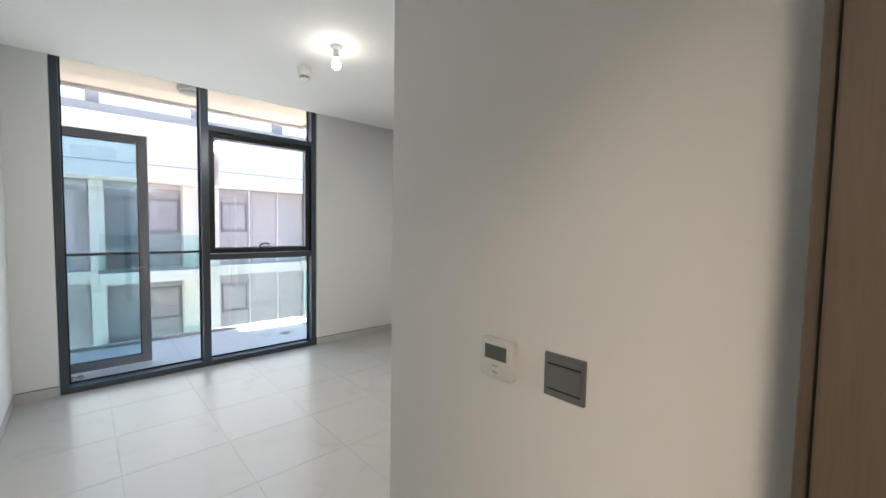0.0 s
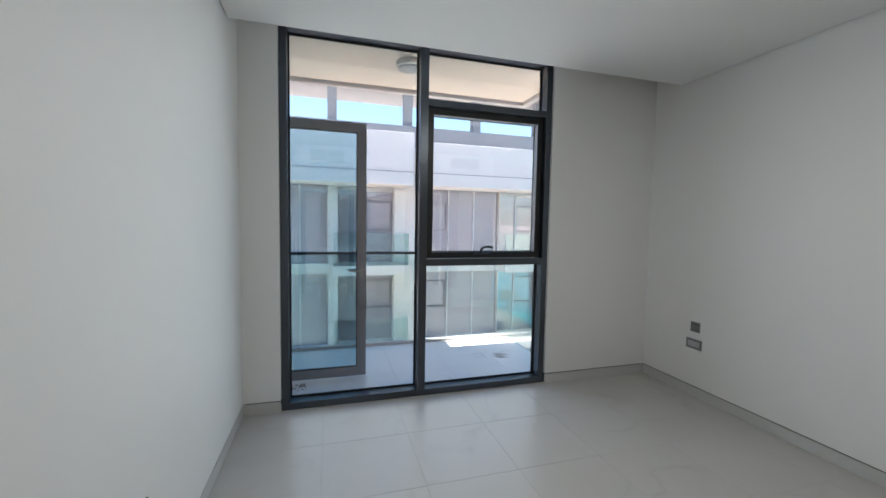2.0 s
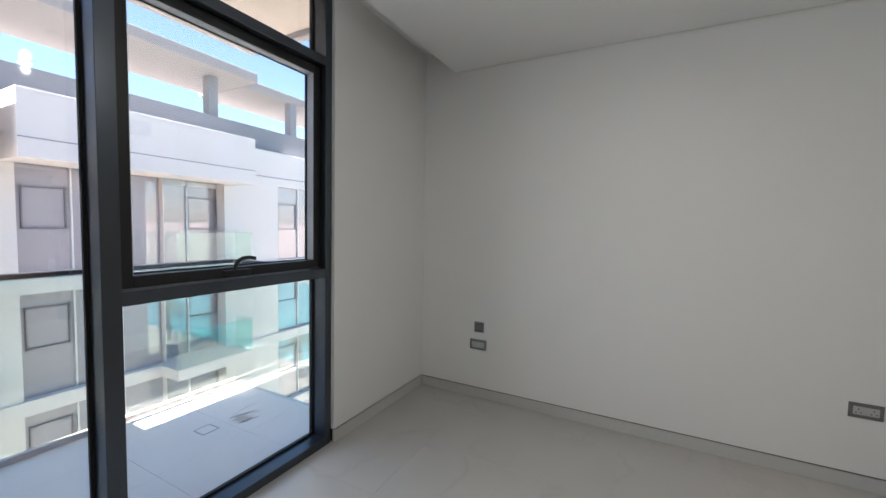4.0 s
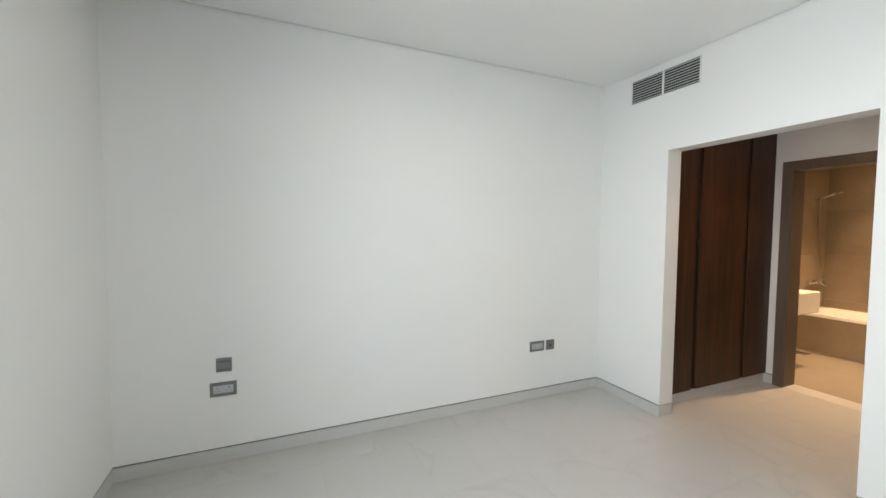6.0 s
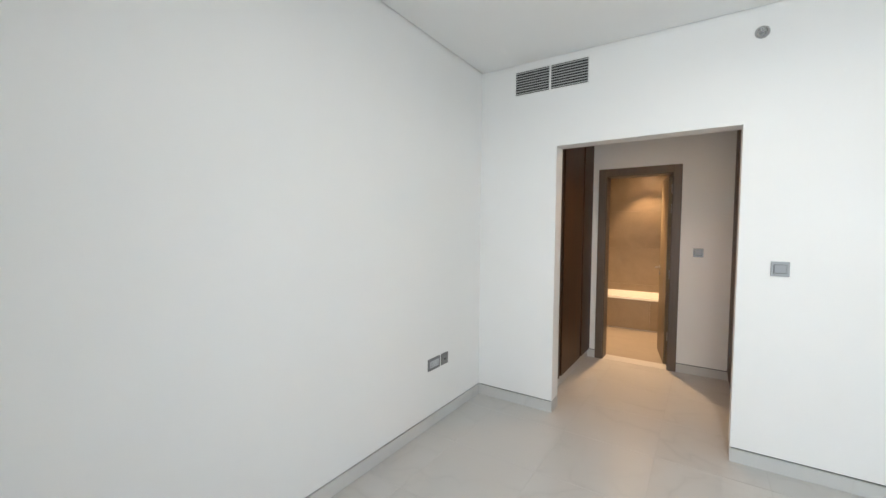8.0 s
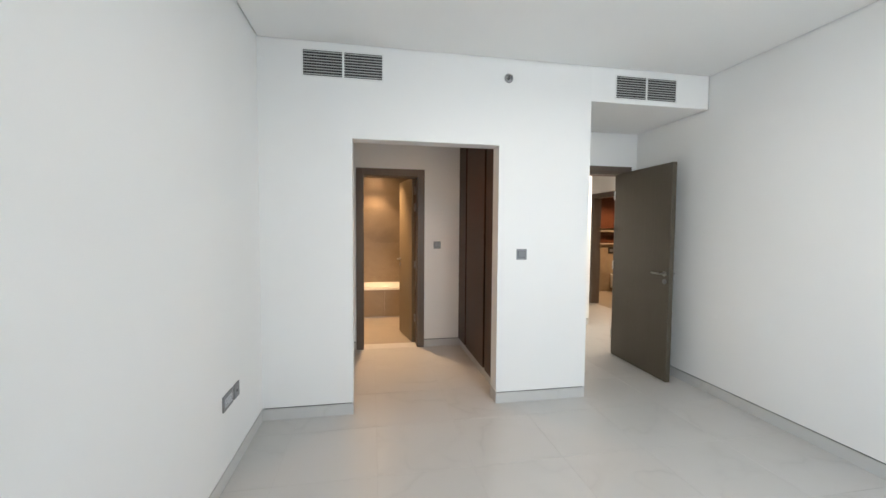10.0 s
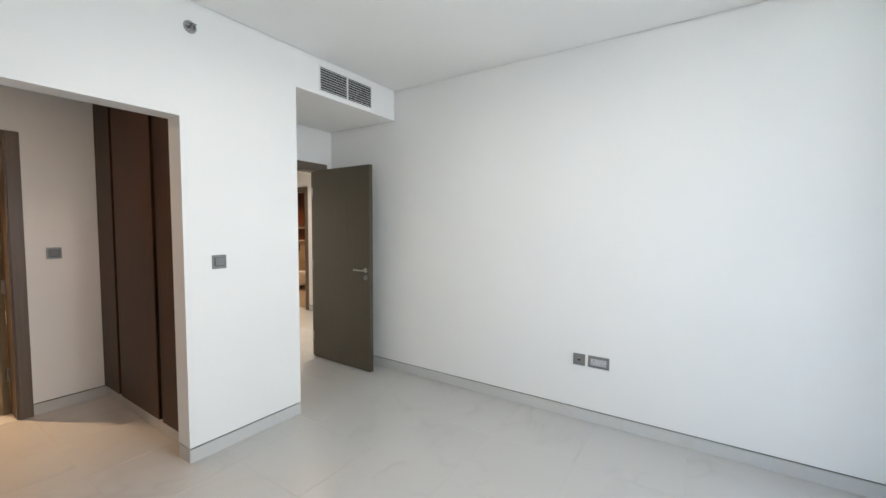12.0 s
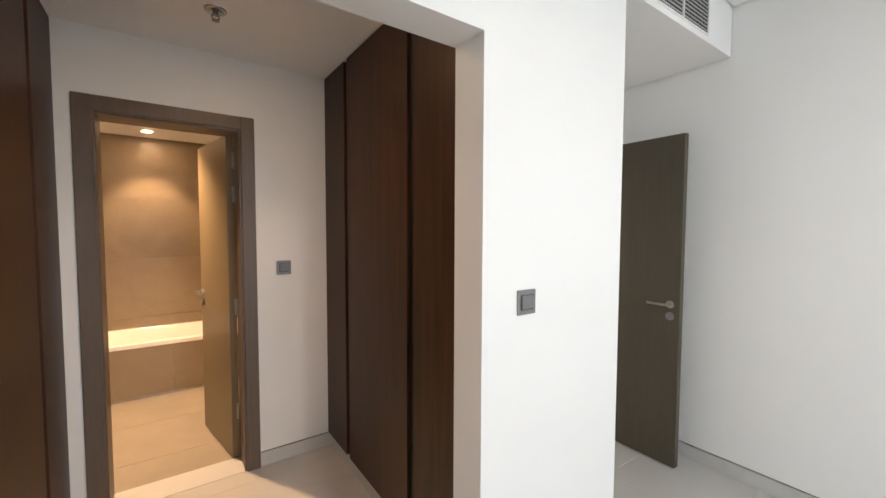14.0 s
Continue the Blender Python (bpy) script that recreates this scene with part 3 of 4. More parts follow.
def frame_parts(d, axis, a, b, face, back, zt, wide, side):
    """Lining and architraves of a door opening between a and b along axis. face and back: the two sides of its wall."""
    def put(name, lo, hi, z0, z1, u0, u1, bev=0.003):
        if axis == "x":
            part(name, B((lo, u0, z0), (hi, u1, z1), bev), FRAME_WOOD, d)
        else:
            part(name, B((u0, lo, z0), (u1, hi, z1), bev), FRAME_WOOD, d)
    t = 0.028
    put("lining", a, a + t, 0, zt, min(face, back), max(face, back))
    put("lining", b - t, b, 0, zt, min(face, back), max(face, back))
    put("lining", a + t, b - t, zt - t, zt, min(face, back), max(face, back))
    for f, o in ((face, side), (back, -side)):
        u0, u1 = f, f + o * 0.016
        put("architrave", a + t * 0.6 - wide, a + t * 0.6, 0, zt - t * 0.6 + wide, min(u0, u1), max(u0, u1))
        put("architrave", b - t * 0.6, b - t * 0.6 + wide, 0, zt - t * 0.6 + wide, min(u0, u1), max(u0, u1))
        put("architrave", a + t * 0.6, b - t * 0.6, zt - t * 0.6, zt - t * 0.6 + wide, min(u0, u1), max(u0, u1))


def leaf(d, hinge, width, angle, z1, thick=0.044, mat=GREIGE):
    """A flush leaf with its hinge edge at hinge, pointing along angle. Returns the leaf and the map from leaf to world."""
    m = Matrix.Translation((*hinge, 0)) @ Matrix.Rotation(radians(angle), 4, "Z")
    return part("door_leaf", B((0.003, -thick / 2, 0.008), (width, thick / 2, z1), 0.002, m), mat, d, "grey-brown wood veneer door leaf"), m


def entry_door():
    d = thing("door_1", (0.62, -1.02, 0), "open grey-brown veneered entry door with a matching frame", "door", "", "structure")
    frame_parts(d, "x", 0.130, 1.075, -0.945, -1.10, 2.105, 0.075, 1)
    lf, m = leaf(d, (0.180, -1.025), 0.880, 89.2, 2.088)
    r = m.to_3x3()
    for s in (1, -1):
        lever(lf, m @ Vector((0.825, s * 0.022, 1.040)), r @ Vector((-1, 0, 0)), r @ Vector((0, s, 0)))
    for z in (0.25, 1.05, 1.85):
        c = m @ Vector((-0.004, -0.026, z))
        part("hinge", tube(bmesh.new(), c - Vector((0, 0, 0.05)), c + Vector((0, 0, 0.05)), 0.008), STEEL, d)


def bath_door():
    d = thing("door_2", (2.73, -1.76, 0), "open veneered bathroom door with a grey-brown frame", "door", "", "structure")
    frame_parts(d, "x", 2.385, 3.080, -1.665, -1.86, 2.105, 0.075, 1)
    lf, m = leaf(d, (2.436, -1.855), 0.625, -79.5, 2.088, mat=BATH_LEAF_LIT)
    r = m.to_3x3()
    for s in (1, -1):
        lever(lf, m @ Vector((0.570, s * 0.022, 1.035)), r @ Vector((-1, 0, 0)), r @ Vector((0, s, 0)))
    for z in (0.32, 1.00, 1.72, 1.93):
        bm = B((2.414, -1.853, z - 0.05), (2.417, -1.822, z + 0.05))
        tube(bm, (2.424, -1.842, z - 0.05), (2.424, -1.842, z + 0.05), 0.0085, seg=14)
        part("hinge", bm, STEEL, d, "steel butt hinge", True)


def guest_door():
    d = thing("door_3", (-1.42, -3.61, 0), "grey-brown veneered doorway to the guest bathroom", "door", "", "structure")
    frame_parts(d, "y", -4.030, -3.190, -1.35, -1.50, 2.105, 0.075, 1)


# ---- wardrobes ----
def wardrobe(name, xf, out, y0, y1, joints, depth, label):
    """Built-in wardrobe whose front lies at xf and faces out along x; joints: rows of (start, end) of the dark pull grooves."""
    w = thing(name, (xf, (y0 + y1) / 2, 0), label, "wardrobe")
    zt, t, z0 = 2.497, 0.022, 0.098
    xb = xf - out * depth
    part("body", B((xb, y0, z0), (xf - out * (t + 0.012), y1, zt)), WALNUT_BLACK, w, "dark inner carcass")
    part("plinth", B((xb, y0, 0.0), (xf - out * 0.022, y1, z0 - 0.004)), SKIRT, w, "pale marble plinth")
    edges = [y0 + 0.002] + [v for j in joints for v in j] + [y1 - 0.002]
    for k in range(0, len(edges), 2):
        part("door", B((xf - out * t, edges[k], z0), (xf, edges[k + 1], zt - 0.003), 0.0015), WALNUT, w)
    for a, b in joints:
        part("pull_groove", B((xf - out * 0.030, a, z0), (xf - out * 0.016, b, zt - 0.003)), WALNUT_BLACK, w, "dark recessed finger pull")
    return w


# ---- wall plates ----
def on_wall(point, normal):
    """The map from plate space (x across, y up, z off the wall) to the world."""
    n = Vector(normal)
    up = Vector((0, 0, 1))
    return Matrix.Translation(point) @ Matrix((up.cross(n), up, n)).transposed().to_4x4()


def plate_parts(ob, m, w, h, t=0.008, mat=PLATE):
    part("plate", B((-w / 2, -h / 2, 0), (w / 2, h / 2, t), 0.002, m), mat, ob)


def double_socket(point, normal, label):
    m = on_wall(point, normal)
    s = thing("double_socket", point, label, "socket", "wall sockets")
    plate_parts(s, m, 0.150, 0.088)
    part("insert", B((-0.056, -0.024, 0.007), (0.056, 0.024, 0.0098), 0.001, m), SOCKET_WHITE, s, "pale socket insert")
    for q in (-1, 1):
        bm = bmesh.new()
        cx = q * 0.033
        box(bm, (cx - 0.0022, 0.004, 0.0096), (cx + 0.0022, 0.013, 0.0102), 0, m)
        for e in (-1, 1):
            box(bm, (cx + e * 0.011 - 0.0035, -0.013, 0.0096), (cx + e * 0.011 + 0.0035, -0.0085, 0.0102), 0, m)
        part("pin_holes", bm, PLATE_DARK, s, "three dark square pin holes")
        part("rocker", B((q * 0.010 - 0.005, 0.004, 0.0096), (q * 0.010 + 0.005, 0.018, 0.0125), 0.001, m), SOCKET_WHITE, s)


def data_socket(point, normal, label):
    m = on_wall(point, normal)
    s = thing("data_socket", point, label, "socket", "wall sockets")
    plate_parts(s, m, 0.088, 0.088)
    bm = B((-0.009, -0.009, 0.0078), (0.009, 0.006, 0.0086), 0, m)
    part("port", bm, PLATE_DARK, s, "small dark port")
    part("lens", B((-0.004, 0.008, 0.0078), (0.004, 0.012, 0.0088), 0, m), SOCKET_WHITE, s)


def card_switch(point, normal, label, name="isolator_switch"):
    m = on_wall(point, normal)
    s = thing(name, point, label, "switch", "wall switches")
    plate_parts(s, m, 0.088, 0.088)
    part("slot", B((-0.036, 0.021, 0.0075), (0.036, 0.0245, 0.0086), 0, m), PLATE_DARK, s, "dark horizontal slot")
    part("rocker", B((-0.036, -0.026, 0.007), (0.036, 0.020, 0.0100), 0.0015, m), PLATE, s)
    part("lip", B((-0.036, -0.030, 0.0075), (0.036, -0.027, 0.0084), 0, m), PLATE_DARK, s)


def light_switch(point, normal, label):
    m = on_wall(point, normal)
    s = thing("light_switch", point, label, "switch", "wall switches")
    plate_parts(s, m, 0.088, 0.088)
    part("surround", B((-0.031, -0.027, 0.0075), (0.031, 0.027, 0.0086), 0.0005, m), PLATE_DARK, s, "dark gap round the rocker")
    turn = m @ Matrix.Rotation(radians(4), 4, "Y")
    part("rocker", B((-0.029, -0.024, 0.007), (0.029, 0.025, 0.0125), 0.0015, turn), PLATE, s)


def thermostat(point, normal):
    m = on_wall(point, normal)
    s = thing("thermostat", point, "square white wall thermostat with a grey-green display", "thermostat")
    part("case", B((-0.044, -0.044, 0), (0.044, 0.044, 0.022), 0.004, m), PLASTIC, s)
    part("display", B((-0.030, -0.002, 0.0218), (0.030, 0.030, 0.0232), 0.0004, m), LCD, s, "grey-green display")
    for z in (-0.016, -0.030):
        part("button", B((-0.008, z - 0.002, 0.0218), (0.008, z + 0.002, 0.0228), 0, m), SOCKET_WHITE, s)


# ---- air vents, detectors, lamps ----
def vent(x0, x1, z0, z1, label):
    y = 0.0
    v = thing("air_vent", ((x0 + x1) / 2, y, (z0 + z1) / 2), label, "vent", "ceiling air vents")
    b = 0.011
    bm = B((x0 - b, y, z1), (x1 + b, y + 0.006, z1 + b), 0.001)
    box(bm, (x0 - b, y, z0 - b), (x1 + b, y + 0.006, z0), 0.001)
    box(bm, (x0 - b, y, z0), (x0, y + 0.006, z1), 0.001)
    box(bm, (x1, y, z0), (x1 + b, y + 0.006, z1), 0.001)
    part("frame", bm, VENT_WHITE, v)
    xm = (x0 + x1) / 2
    part("divider", B((xm - 0.008, y, z0), (xm + 0.008, y + 0.007, z1), 0.001), VENT_WHITE, v)
    part("duct", B((x0, y + 0.0004, z0), (x1, y + 0.0012, z1)), VENT_DARK, v, "dark duct behind the blades")
    n = 9
    for a, c in ((x0, xm - 0.008), (xm + 0.008, x1)):
        bm = bmesh.new()
        k = 16
        for i in range(k):
            x = a + (c - a) * (i + 0.5) / k
            box(bm, (x - 0.0022, y + 0.0012, z0), (x + 0.0022, y + 0.0032, z1))
        tagged(part("rear_louvre", bm, VENT_REAR, v), kind="stuff")
        for i in range(n):
            z = z0 + (z1 - z0) * (i + 0.5) / n
            part("slat", B((a, y + 0.0028, z - 0.0026), (c, y + 0.0062, z + 0.0026)), VENT_GREY, v)


def wall_sprinkler(p):
    s = thing("sidewall_sprinkler", p, "round chrome sidewall sprinkler head", "sprinkler")
    part("escutcheon", turned(bmesh.new(), p, (0, 1, 0), [(0.037, 0.0), (0.037, 0.003), (0.031, 0.012), (0.024, 0.012), (0.022, 0.004)]), DULL_CHROME, s, "", True)
    bm = tube(bmesh.new(), Vector(p) + Vector((0, 0.003, 0)), Vector(p) + Vector((0, 0.030, 0)), 0.011, seg=14)
    box(bm, (p[0] - 0.018, p[1] + 0.022, p[2] + 0.006), (p[0] + 0.018, p[1] + 0.050, p[2] + 0.009), 0.001)
    tube(bm, Vector(p) + Vector((0, 0.030, 0)), Vector(p) + Vector((0, 0.046, 0)), 0.005, seg=10)
    part("head", bm, DULL_CHROME, s, "", True)


def ceiling_sprinkler(p):
    s = thing("ceiling_sprinkler", p, "chrome pendent sprinkler head on the ceiling", "sprinkler")
    part("escutcheon", turned(bmesh.new(), p, (0, 0, -1), [(0.048, 0.0), (0.046, 0.004), (0.030, 0.010), (0.012, 0.010)]), DULL_CHROME, s, "", True)
    q = Vector(p)
    bm = tube(bmesh.new(), q - Vector((0, 0, 0.008)), q - Vector((0, 0, 0.024)), 0.011, seg=14)
    for e in (-1, 1):
        pipe(bm, [q + Vector((e * 0.010, 0, -0.020)), q + Vector((e * 0.016, 0, -0.032)), q + Vector((e * 0.004, 0, -0.046))], 0.003, 8)
    turned(bm, q - Vector((0, 0, 0.044)), (0, 0, -1), [(0.004, 0), (0.017, 0.002), (0.017, 0.004), (0.004, 0.005)], 18)
    part("head", bm, DULL_CHROME, s, "", True)


def smoke_detector(p):
    s = thing("smoke_detector", p, "round white smoke detector on the ceiling", "detector")
    part("base", turned(bmesh.new(), p, (0, 0, -1), [(0.054, 0), (0.056, 0.004), (0.056, 0.020), (0.052, 0.024)]), PLASTIC, s, "", True)
    q = (p[0], p[1], p[2] - 0.026)
    part("body", turned(bmesh.new(), q, (0, 0, -1), [(0.053, 0), (0.055, 0.003), (0.054, 0.030), (0.046, 0.046)]), PLASTIC, s, "", True)
    part("slot_ring", turned(bmesh.new(), (p[0], p[1], p[2] - 0.072), (0, 0, -1), [(0.040, 0), (0.040, 0.020), (0.02, 0.021)]), BLACK, s, "dark ring of smoke slots", True)
    bm = bmesh.new()
    for k in range(16):
        a = 2 * math.pi * k / 16
        c = Vector((p[0] + 0.0415 * math.cos(a), p[1] + 0.0415 * math.sin(a), p[2]))
        tube(bm, c - Vector((0, 0, 0.071)), c - Vector((0, 0, 0.093)), 0.003, seg=6)
    part("fins", bm, PLASTIC, s)
    part("cap", turned(bmesh.new(), (p[0], p[1], p[2] - 0.092), (0, 0, -1), [(0.044, 0), (0.042, 0.006), (0.030, 0.012), (0.010, 0.014)]), PLASTIC, s, "", True)


def bare_bulb(p):
    b = thing("ceiling_bulb", p, "lit bare bulb in a white ceiling lampholder", "lamp")
    part("rose", turned(bmesh.new(), p, (0, 0, -1), [(0.046, 0), (0.046, 0.010), (0.034, 0.020), (0.022, 0.026)]), PLASTIC, b, "", True)
    part("holder", turned(bmesh.new(), (p[0], p[1], p[2] - 0.024), (0, 0, -1), [(0.021, 0), (0.021, 0.040), (0.024, 0.044), (0.024, 0.060), (0.018, 0.062)]), PLASTIC, b, "white lampholder", True)
    part("bulb", turned(bmesh.new(), (p[0], p[1], p[2] - 0.084), (0, 0, -1), [(0.013, 0), (0.015, 0.010), (0.023, 0.020), (0.030, 0.033), (0.032, 0.046), (0.029, 0.060), (0.019, 0.072), (0.006, 0.078)]),
         glow("lit_bulb", (1.0, 0.95, 0.88), 2.2), b, "glowing white bulb", True)


def downlight(p, colour, strength):
    d = thing("downlight", p, "small round recessed ceiling downlight, lit warm", "lamp", "recessed downlights")
    part("ring", turned(bmesh.new(), p, (0, 0, -1), [(0.050, 0), (0.050, 0.003), (0.042, 0.005), (0.036, 0.002)]), PLASTIC, d, "", True)
    part("lens", turned(bmesh.new(), (p[0], p[1], p[2] - 0.002), (0, 0, -1), [(0.036, 0), (0.034, 0.002)]), glow("lit_lens", colour, strength), d, "glowing lens", True)


def balcony_lamp(p):
    d = thing("balcony_ceiling_lamp", p, "round white surface lamp on the balcony soffit", "lamp")
    part("case", turned(bmesh.new(), p, (0, 0, -1), [(0.13, 0), (0.135, 0.01), (0.135, 0.05), (0.12, 0.06)]), PLASTIC, d, "", True)
    part("diffuser", turned(bmesh.new(), (p[0], p[1], p[2] - 0.058), (0, 0, -1), [(0.118, 0), (0.116, 0.012), (0.09, 0.022)]), SOCKET_WHITE, d, "", True)


# ---- bathroom ----
def bathroom():
    floor_b = solid("bath_floor", [((1.60, -4.05, -0.20), (W, -1.86, -0.0012))], BATH_GROUT, "beige tiled bathroom floor", "floor")
    for x0, x1 in ((1.60, 2.36), (2.36, 3.56), (3.56, W)):
        for y0, y1 in ((-3.36, -2.76), (-2.76, -2.16), (-2.16, -1.86)):
            tile(x0, y0, x1, y1, BATH_FLOOR, floor_b, 0.0, 0.002)
    solid("threshold", [((2.413, -1.86, -0.003), (3.052, -1.665, 0.002))], SKIRT, "pale marble door threshold", "trim")
    for name, a, b, ax in (("bath_wall_back", (1.60, -4.20, 0), (W, -4.062, 2.52), "y"), ("bath_wall_side", (W - 0.001, -4.05, 0), (W + 0.02, -1.86, 2.52), "x"),
                           ("bath_wall_far", (1.45, -4.20, 0), (1.588, -1.86, 2.52), "x")):
        solid(name, [(a, b)], BATH_GROUT, "bathroom wall backing", "wall")
    back = bpy.data.objects["bath_wall_back"]
    zs = [0.0, 0.60, 1.20, 1.80, 2.42]
    for i in range(2):
        for k in range(4):
            x0 = (1.60, 2.36)[i]
            bm = B((x0 + 0.001, -4.063, zs[k] + 0.001), ((2.36, W - 0.012)[i] - 0.001, -4.05, zs[k + 1] - 0.001), 0.001)
            part("tile", bm, BATH_TILE, back)
    side = bpy.data.objects["bath_wall_side"]
    for i in range(2):
        for k in range(4):
            y0 = -4.05 + 1.20 * i
            bm = B((W - 0.012, y0 + 0.001, zs[k] + 0.001), (W, min(y0 + 1.20, -1.86) - 0.001, zs[k + 1] - 0.001), 0.001)
            part("tile", bm, BATH_TILE, side)
    far = bpy.data.objects["bath_wall_far"]
    for i in range(2):
        for k in range(4):
            y0 = -4.05 + 1.20 * i
            bm = B((1.587, y0 + 0.001, zs[k] + 0.001), (1.60, min(y0 + 1.20, -1.86) - 0.001, zs[k + 1] - 0.001), 0.001)
            part("tile", bm, BATH_TILE, far)

    t = thing("bathtub", (2.6, -3.70, 0), "white built-in bathtub with a beige tiled apron", "bathtub")
    for i in range(2):
        x0 = 1.60 + 1.15 * i
        part("apron", B((x0 + 0.001, -3.352, 0.02), (min(x0 + 1.15, W - 0.014) - 0.001, -3.338, 0.455), 0.001), BATH_TILE, t, "beige tiled apron panel")
    part("kick_trim", B((1.60, -3.352, 0.0), (W - 0.014, -3.342, 0.02)), STEEL, t, "thin steel floor trim")
    bm = bmesh.new()
    ox0, ox1, oy0, oy1, zt = 1.60, W - 0.014, -4.05, -3.335, 0.492
    rim = 0.06

    def ring(x0, x1, y0, y1, r, z):
        out = []
        for cx, cy, a0 in ((x1 - r, y1 - r, 0), (x0 + r, y1 - r, 90), (x0 + r, y0 + r, 180), (x1 - r, y0 + r, 270)):
            for k in range(7):
                a = radians(a0 + 15 * k)
                out.append(bm.verts.new((cx + r * math.cos(a), cy + r * math.sin(a), z)))
        return out
    rings = [ring(ox0, ox1, oy0, oy1, 0.004, 0.455), ring(ox0, ox1, oy0, oy1, 0.006, zt - 0.004), ring(ox0 + 0.004, ox1 - 0.004, oy0 + 0.004, oy1 - 0.004, 0.008, zt),
             ring(ox0 + rim, ox1 - rim, oy0 + rim, oy1 - rim, 0.10, zt), ring(ox0 + rim + 0.01, ox1 - rim - 0.01, oy0 + rim + 0.01, oy1 - rim - 0.01, 0.10, zt - 0.015),
             ring(ox0 + 0.20, ox1 - 0.14, oy0 + 0.12, oy1 - 0.12, 0.12, 0.12), ring(ox0 + 0.26, ox1 - 0.20, oy0 + 0.18, oy1 - 0.18, 0.10, 0.09)]
    for a, b in zip(rings, rings[1:]):
        for k in range(len(a)):
            bm.faces.new((a[k], a[(k + 1) % len(a)], b[(k + 1) % len(a)], b[k]))
    bm.faces.new(rings[-1])
    part("tub", bm, CERAMIC, t, "white tub with a raised rim", True)
    l = thing("washbasin", (3.49, -2.28, 0.66), "white rectangular wall-hung washbasin with a chrome tap", "washbasin")
    bx0, bx1, by0, by1, bz0, bz1 = 3.200, W - 0.012, -2.625, -1.95, 0.625, 0.855
    bm = bmesh.new()

    def rim_ring(inset, z, r):
        out = []
        for cx, cy, a0 in ((bx1 - inset - r, by1 - inset - r, 0), (bx0 + inset + r, by1 - inset - r, 90), (bx0 + inset + r, by0 + inset + r, 180), (bx1 - inset - r, by0 + inset + r, 270)):
            for k in range(5):
                a = radians(a0 + 22.5 * k)
                out.append(bm.verts.new((cx + r * math.cos(a), cy + r * math.sin(a), z)))
        return out
    rows = [rim_ring(0.012, bz0, 0.010), rim_ring(0.0, bz0 + 0.012, 0.012), rim_ring(0.0, bz1 - 0.006, 0.012), rim_ring(0.006, bz1, 0.012),
            rim_ring(0.055, bz1, 0.05), rim_ring(0.065, bz1 - 0.012, 0.05), rim_ring(0.12, bz1 - 0.115, 0.06)]
    for a, b in zip(rows, rows[1:]):
        for k in range(len(a)):
            bm.faces.new((a[k], a[(k + 1) % len(a)], b[(k + 1) % len(a)], b[k]))
    bm.faces.new(rows[0][::-1])
    bm.faces.new(rows[-1])
    part("basin", bm, CERAMIC, l, "white ceramic basin with a thin rim")
    bm = tube(bmesh.new(), (3.715, -2.28, 0.855), (3.715, -2.28, 0.965), 0.020)
    pipe(bm, [(3.715, -2.28, 0.945), (3.66, -2.28, 0.950), (3.60, -2.28, 0.930)], 0.012)
    box(bm, (3.690, -2.287, 0.966), (3.735, -2.273, 0.980), 0.003)
    part("tap", bm, CHROME, l, "chrome mixer tap", True)
    s = thing("shower_set", (W - 0.012, -3.72, 1.3), "chrome hand shower on a wall bracket with a hose", "shower")
    xw = W - 0.012
    part("bracket", tube(bmesh.new(), (xw, -3.72, 1.93), (xw - 0.055, -3.72, 1.93), 0.016), CHROME, s, "", True)
    bm = pipe(bmesh.new(), [(xw - 0.06, -3.72, 1.93), (xw - 0.10, -3.74, 1.955), (xw - 0.15, -3.78, 1.985), (xw - 0.19, -3.81, 2.0)], 0.013)
    turned(bm, (xw - 0.20, -3.815, 2.005), (-0.35, -0.1, -0.93), [(0.02, -0.012), (0.048, 0.0), (0.05, 0.012), (0.044, 0.016)], 20)
    part("hand_shower", bm, CHROME, s, "", True)
    part("hose", pipe(bmesh.new(), [(xw - 0.06, -3.72, 1.93), (xw - 0.05, -3.71, 1.7), (xw - 0.06, -3.73, 1.3), (xw - 0.09, -3.76, 0.98), (xw - 0.08, -3.79, 0.84), (xw - 0.05, -3.80, 0.86)], 0.008, 8), STEEL, s, "", True)
    bm = B((xw - 0.05, -3.90, 0.82), (xw, -3.62, 0.88), 0.012)
    for y in (-3.92, -3.60):
        tube(bm, (xw - 0.025, y - 0.03, 0.85), (xw - 0.025, y + 0.03, 0.85), 0.024)
    pipe(bm, [(xw - 0.03, -3.72, 0.84), (xw - 0.10, -3.72, 0.83), (xw - 0.16, -3.72, 0.80)], 0.014)
    part("mixer", bm, CHROME, s, "", True)
    dr = thing("floor_drain", (3.60, -3.16, 0), "black slotted floor drain", "drain")
    bm = bmesh.new()
    for k in range(3):
        box(bm, (3.52 + 0.05 * k, -3.26, 0.0), (3.55 + 0.05 * k, -3.10, 0.004), 0.001)
    part("grate", bm, BLACK, dr)


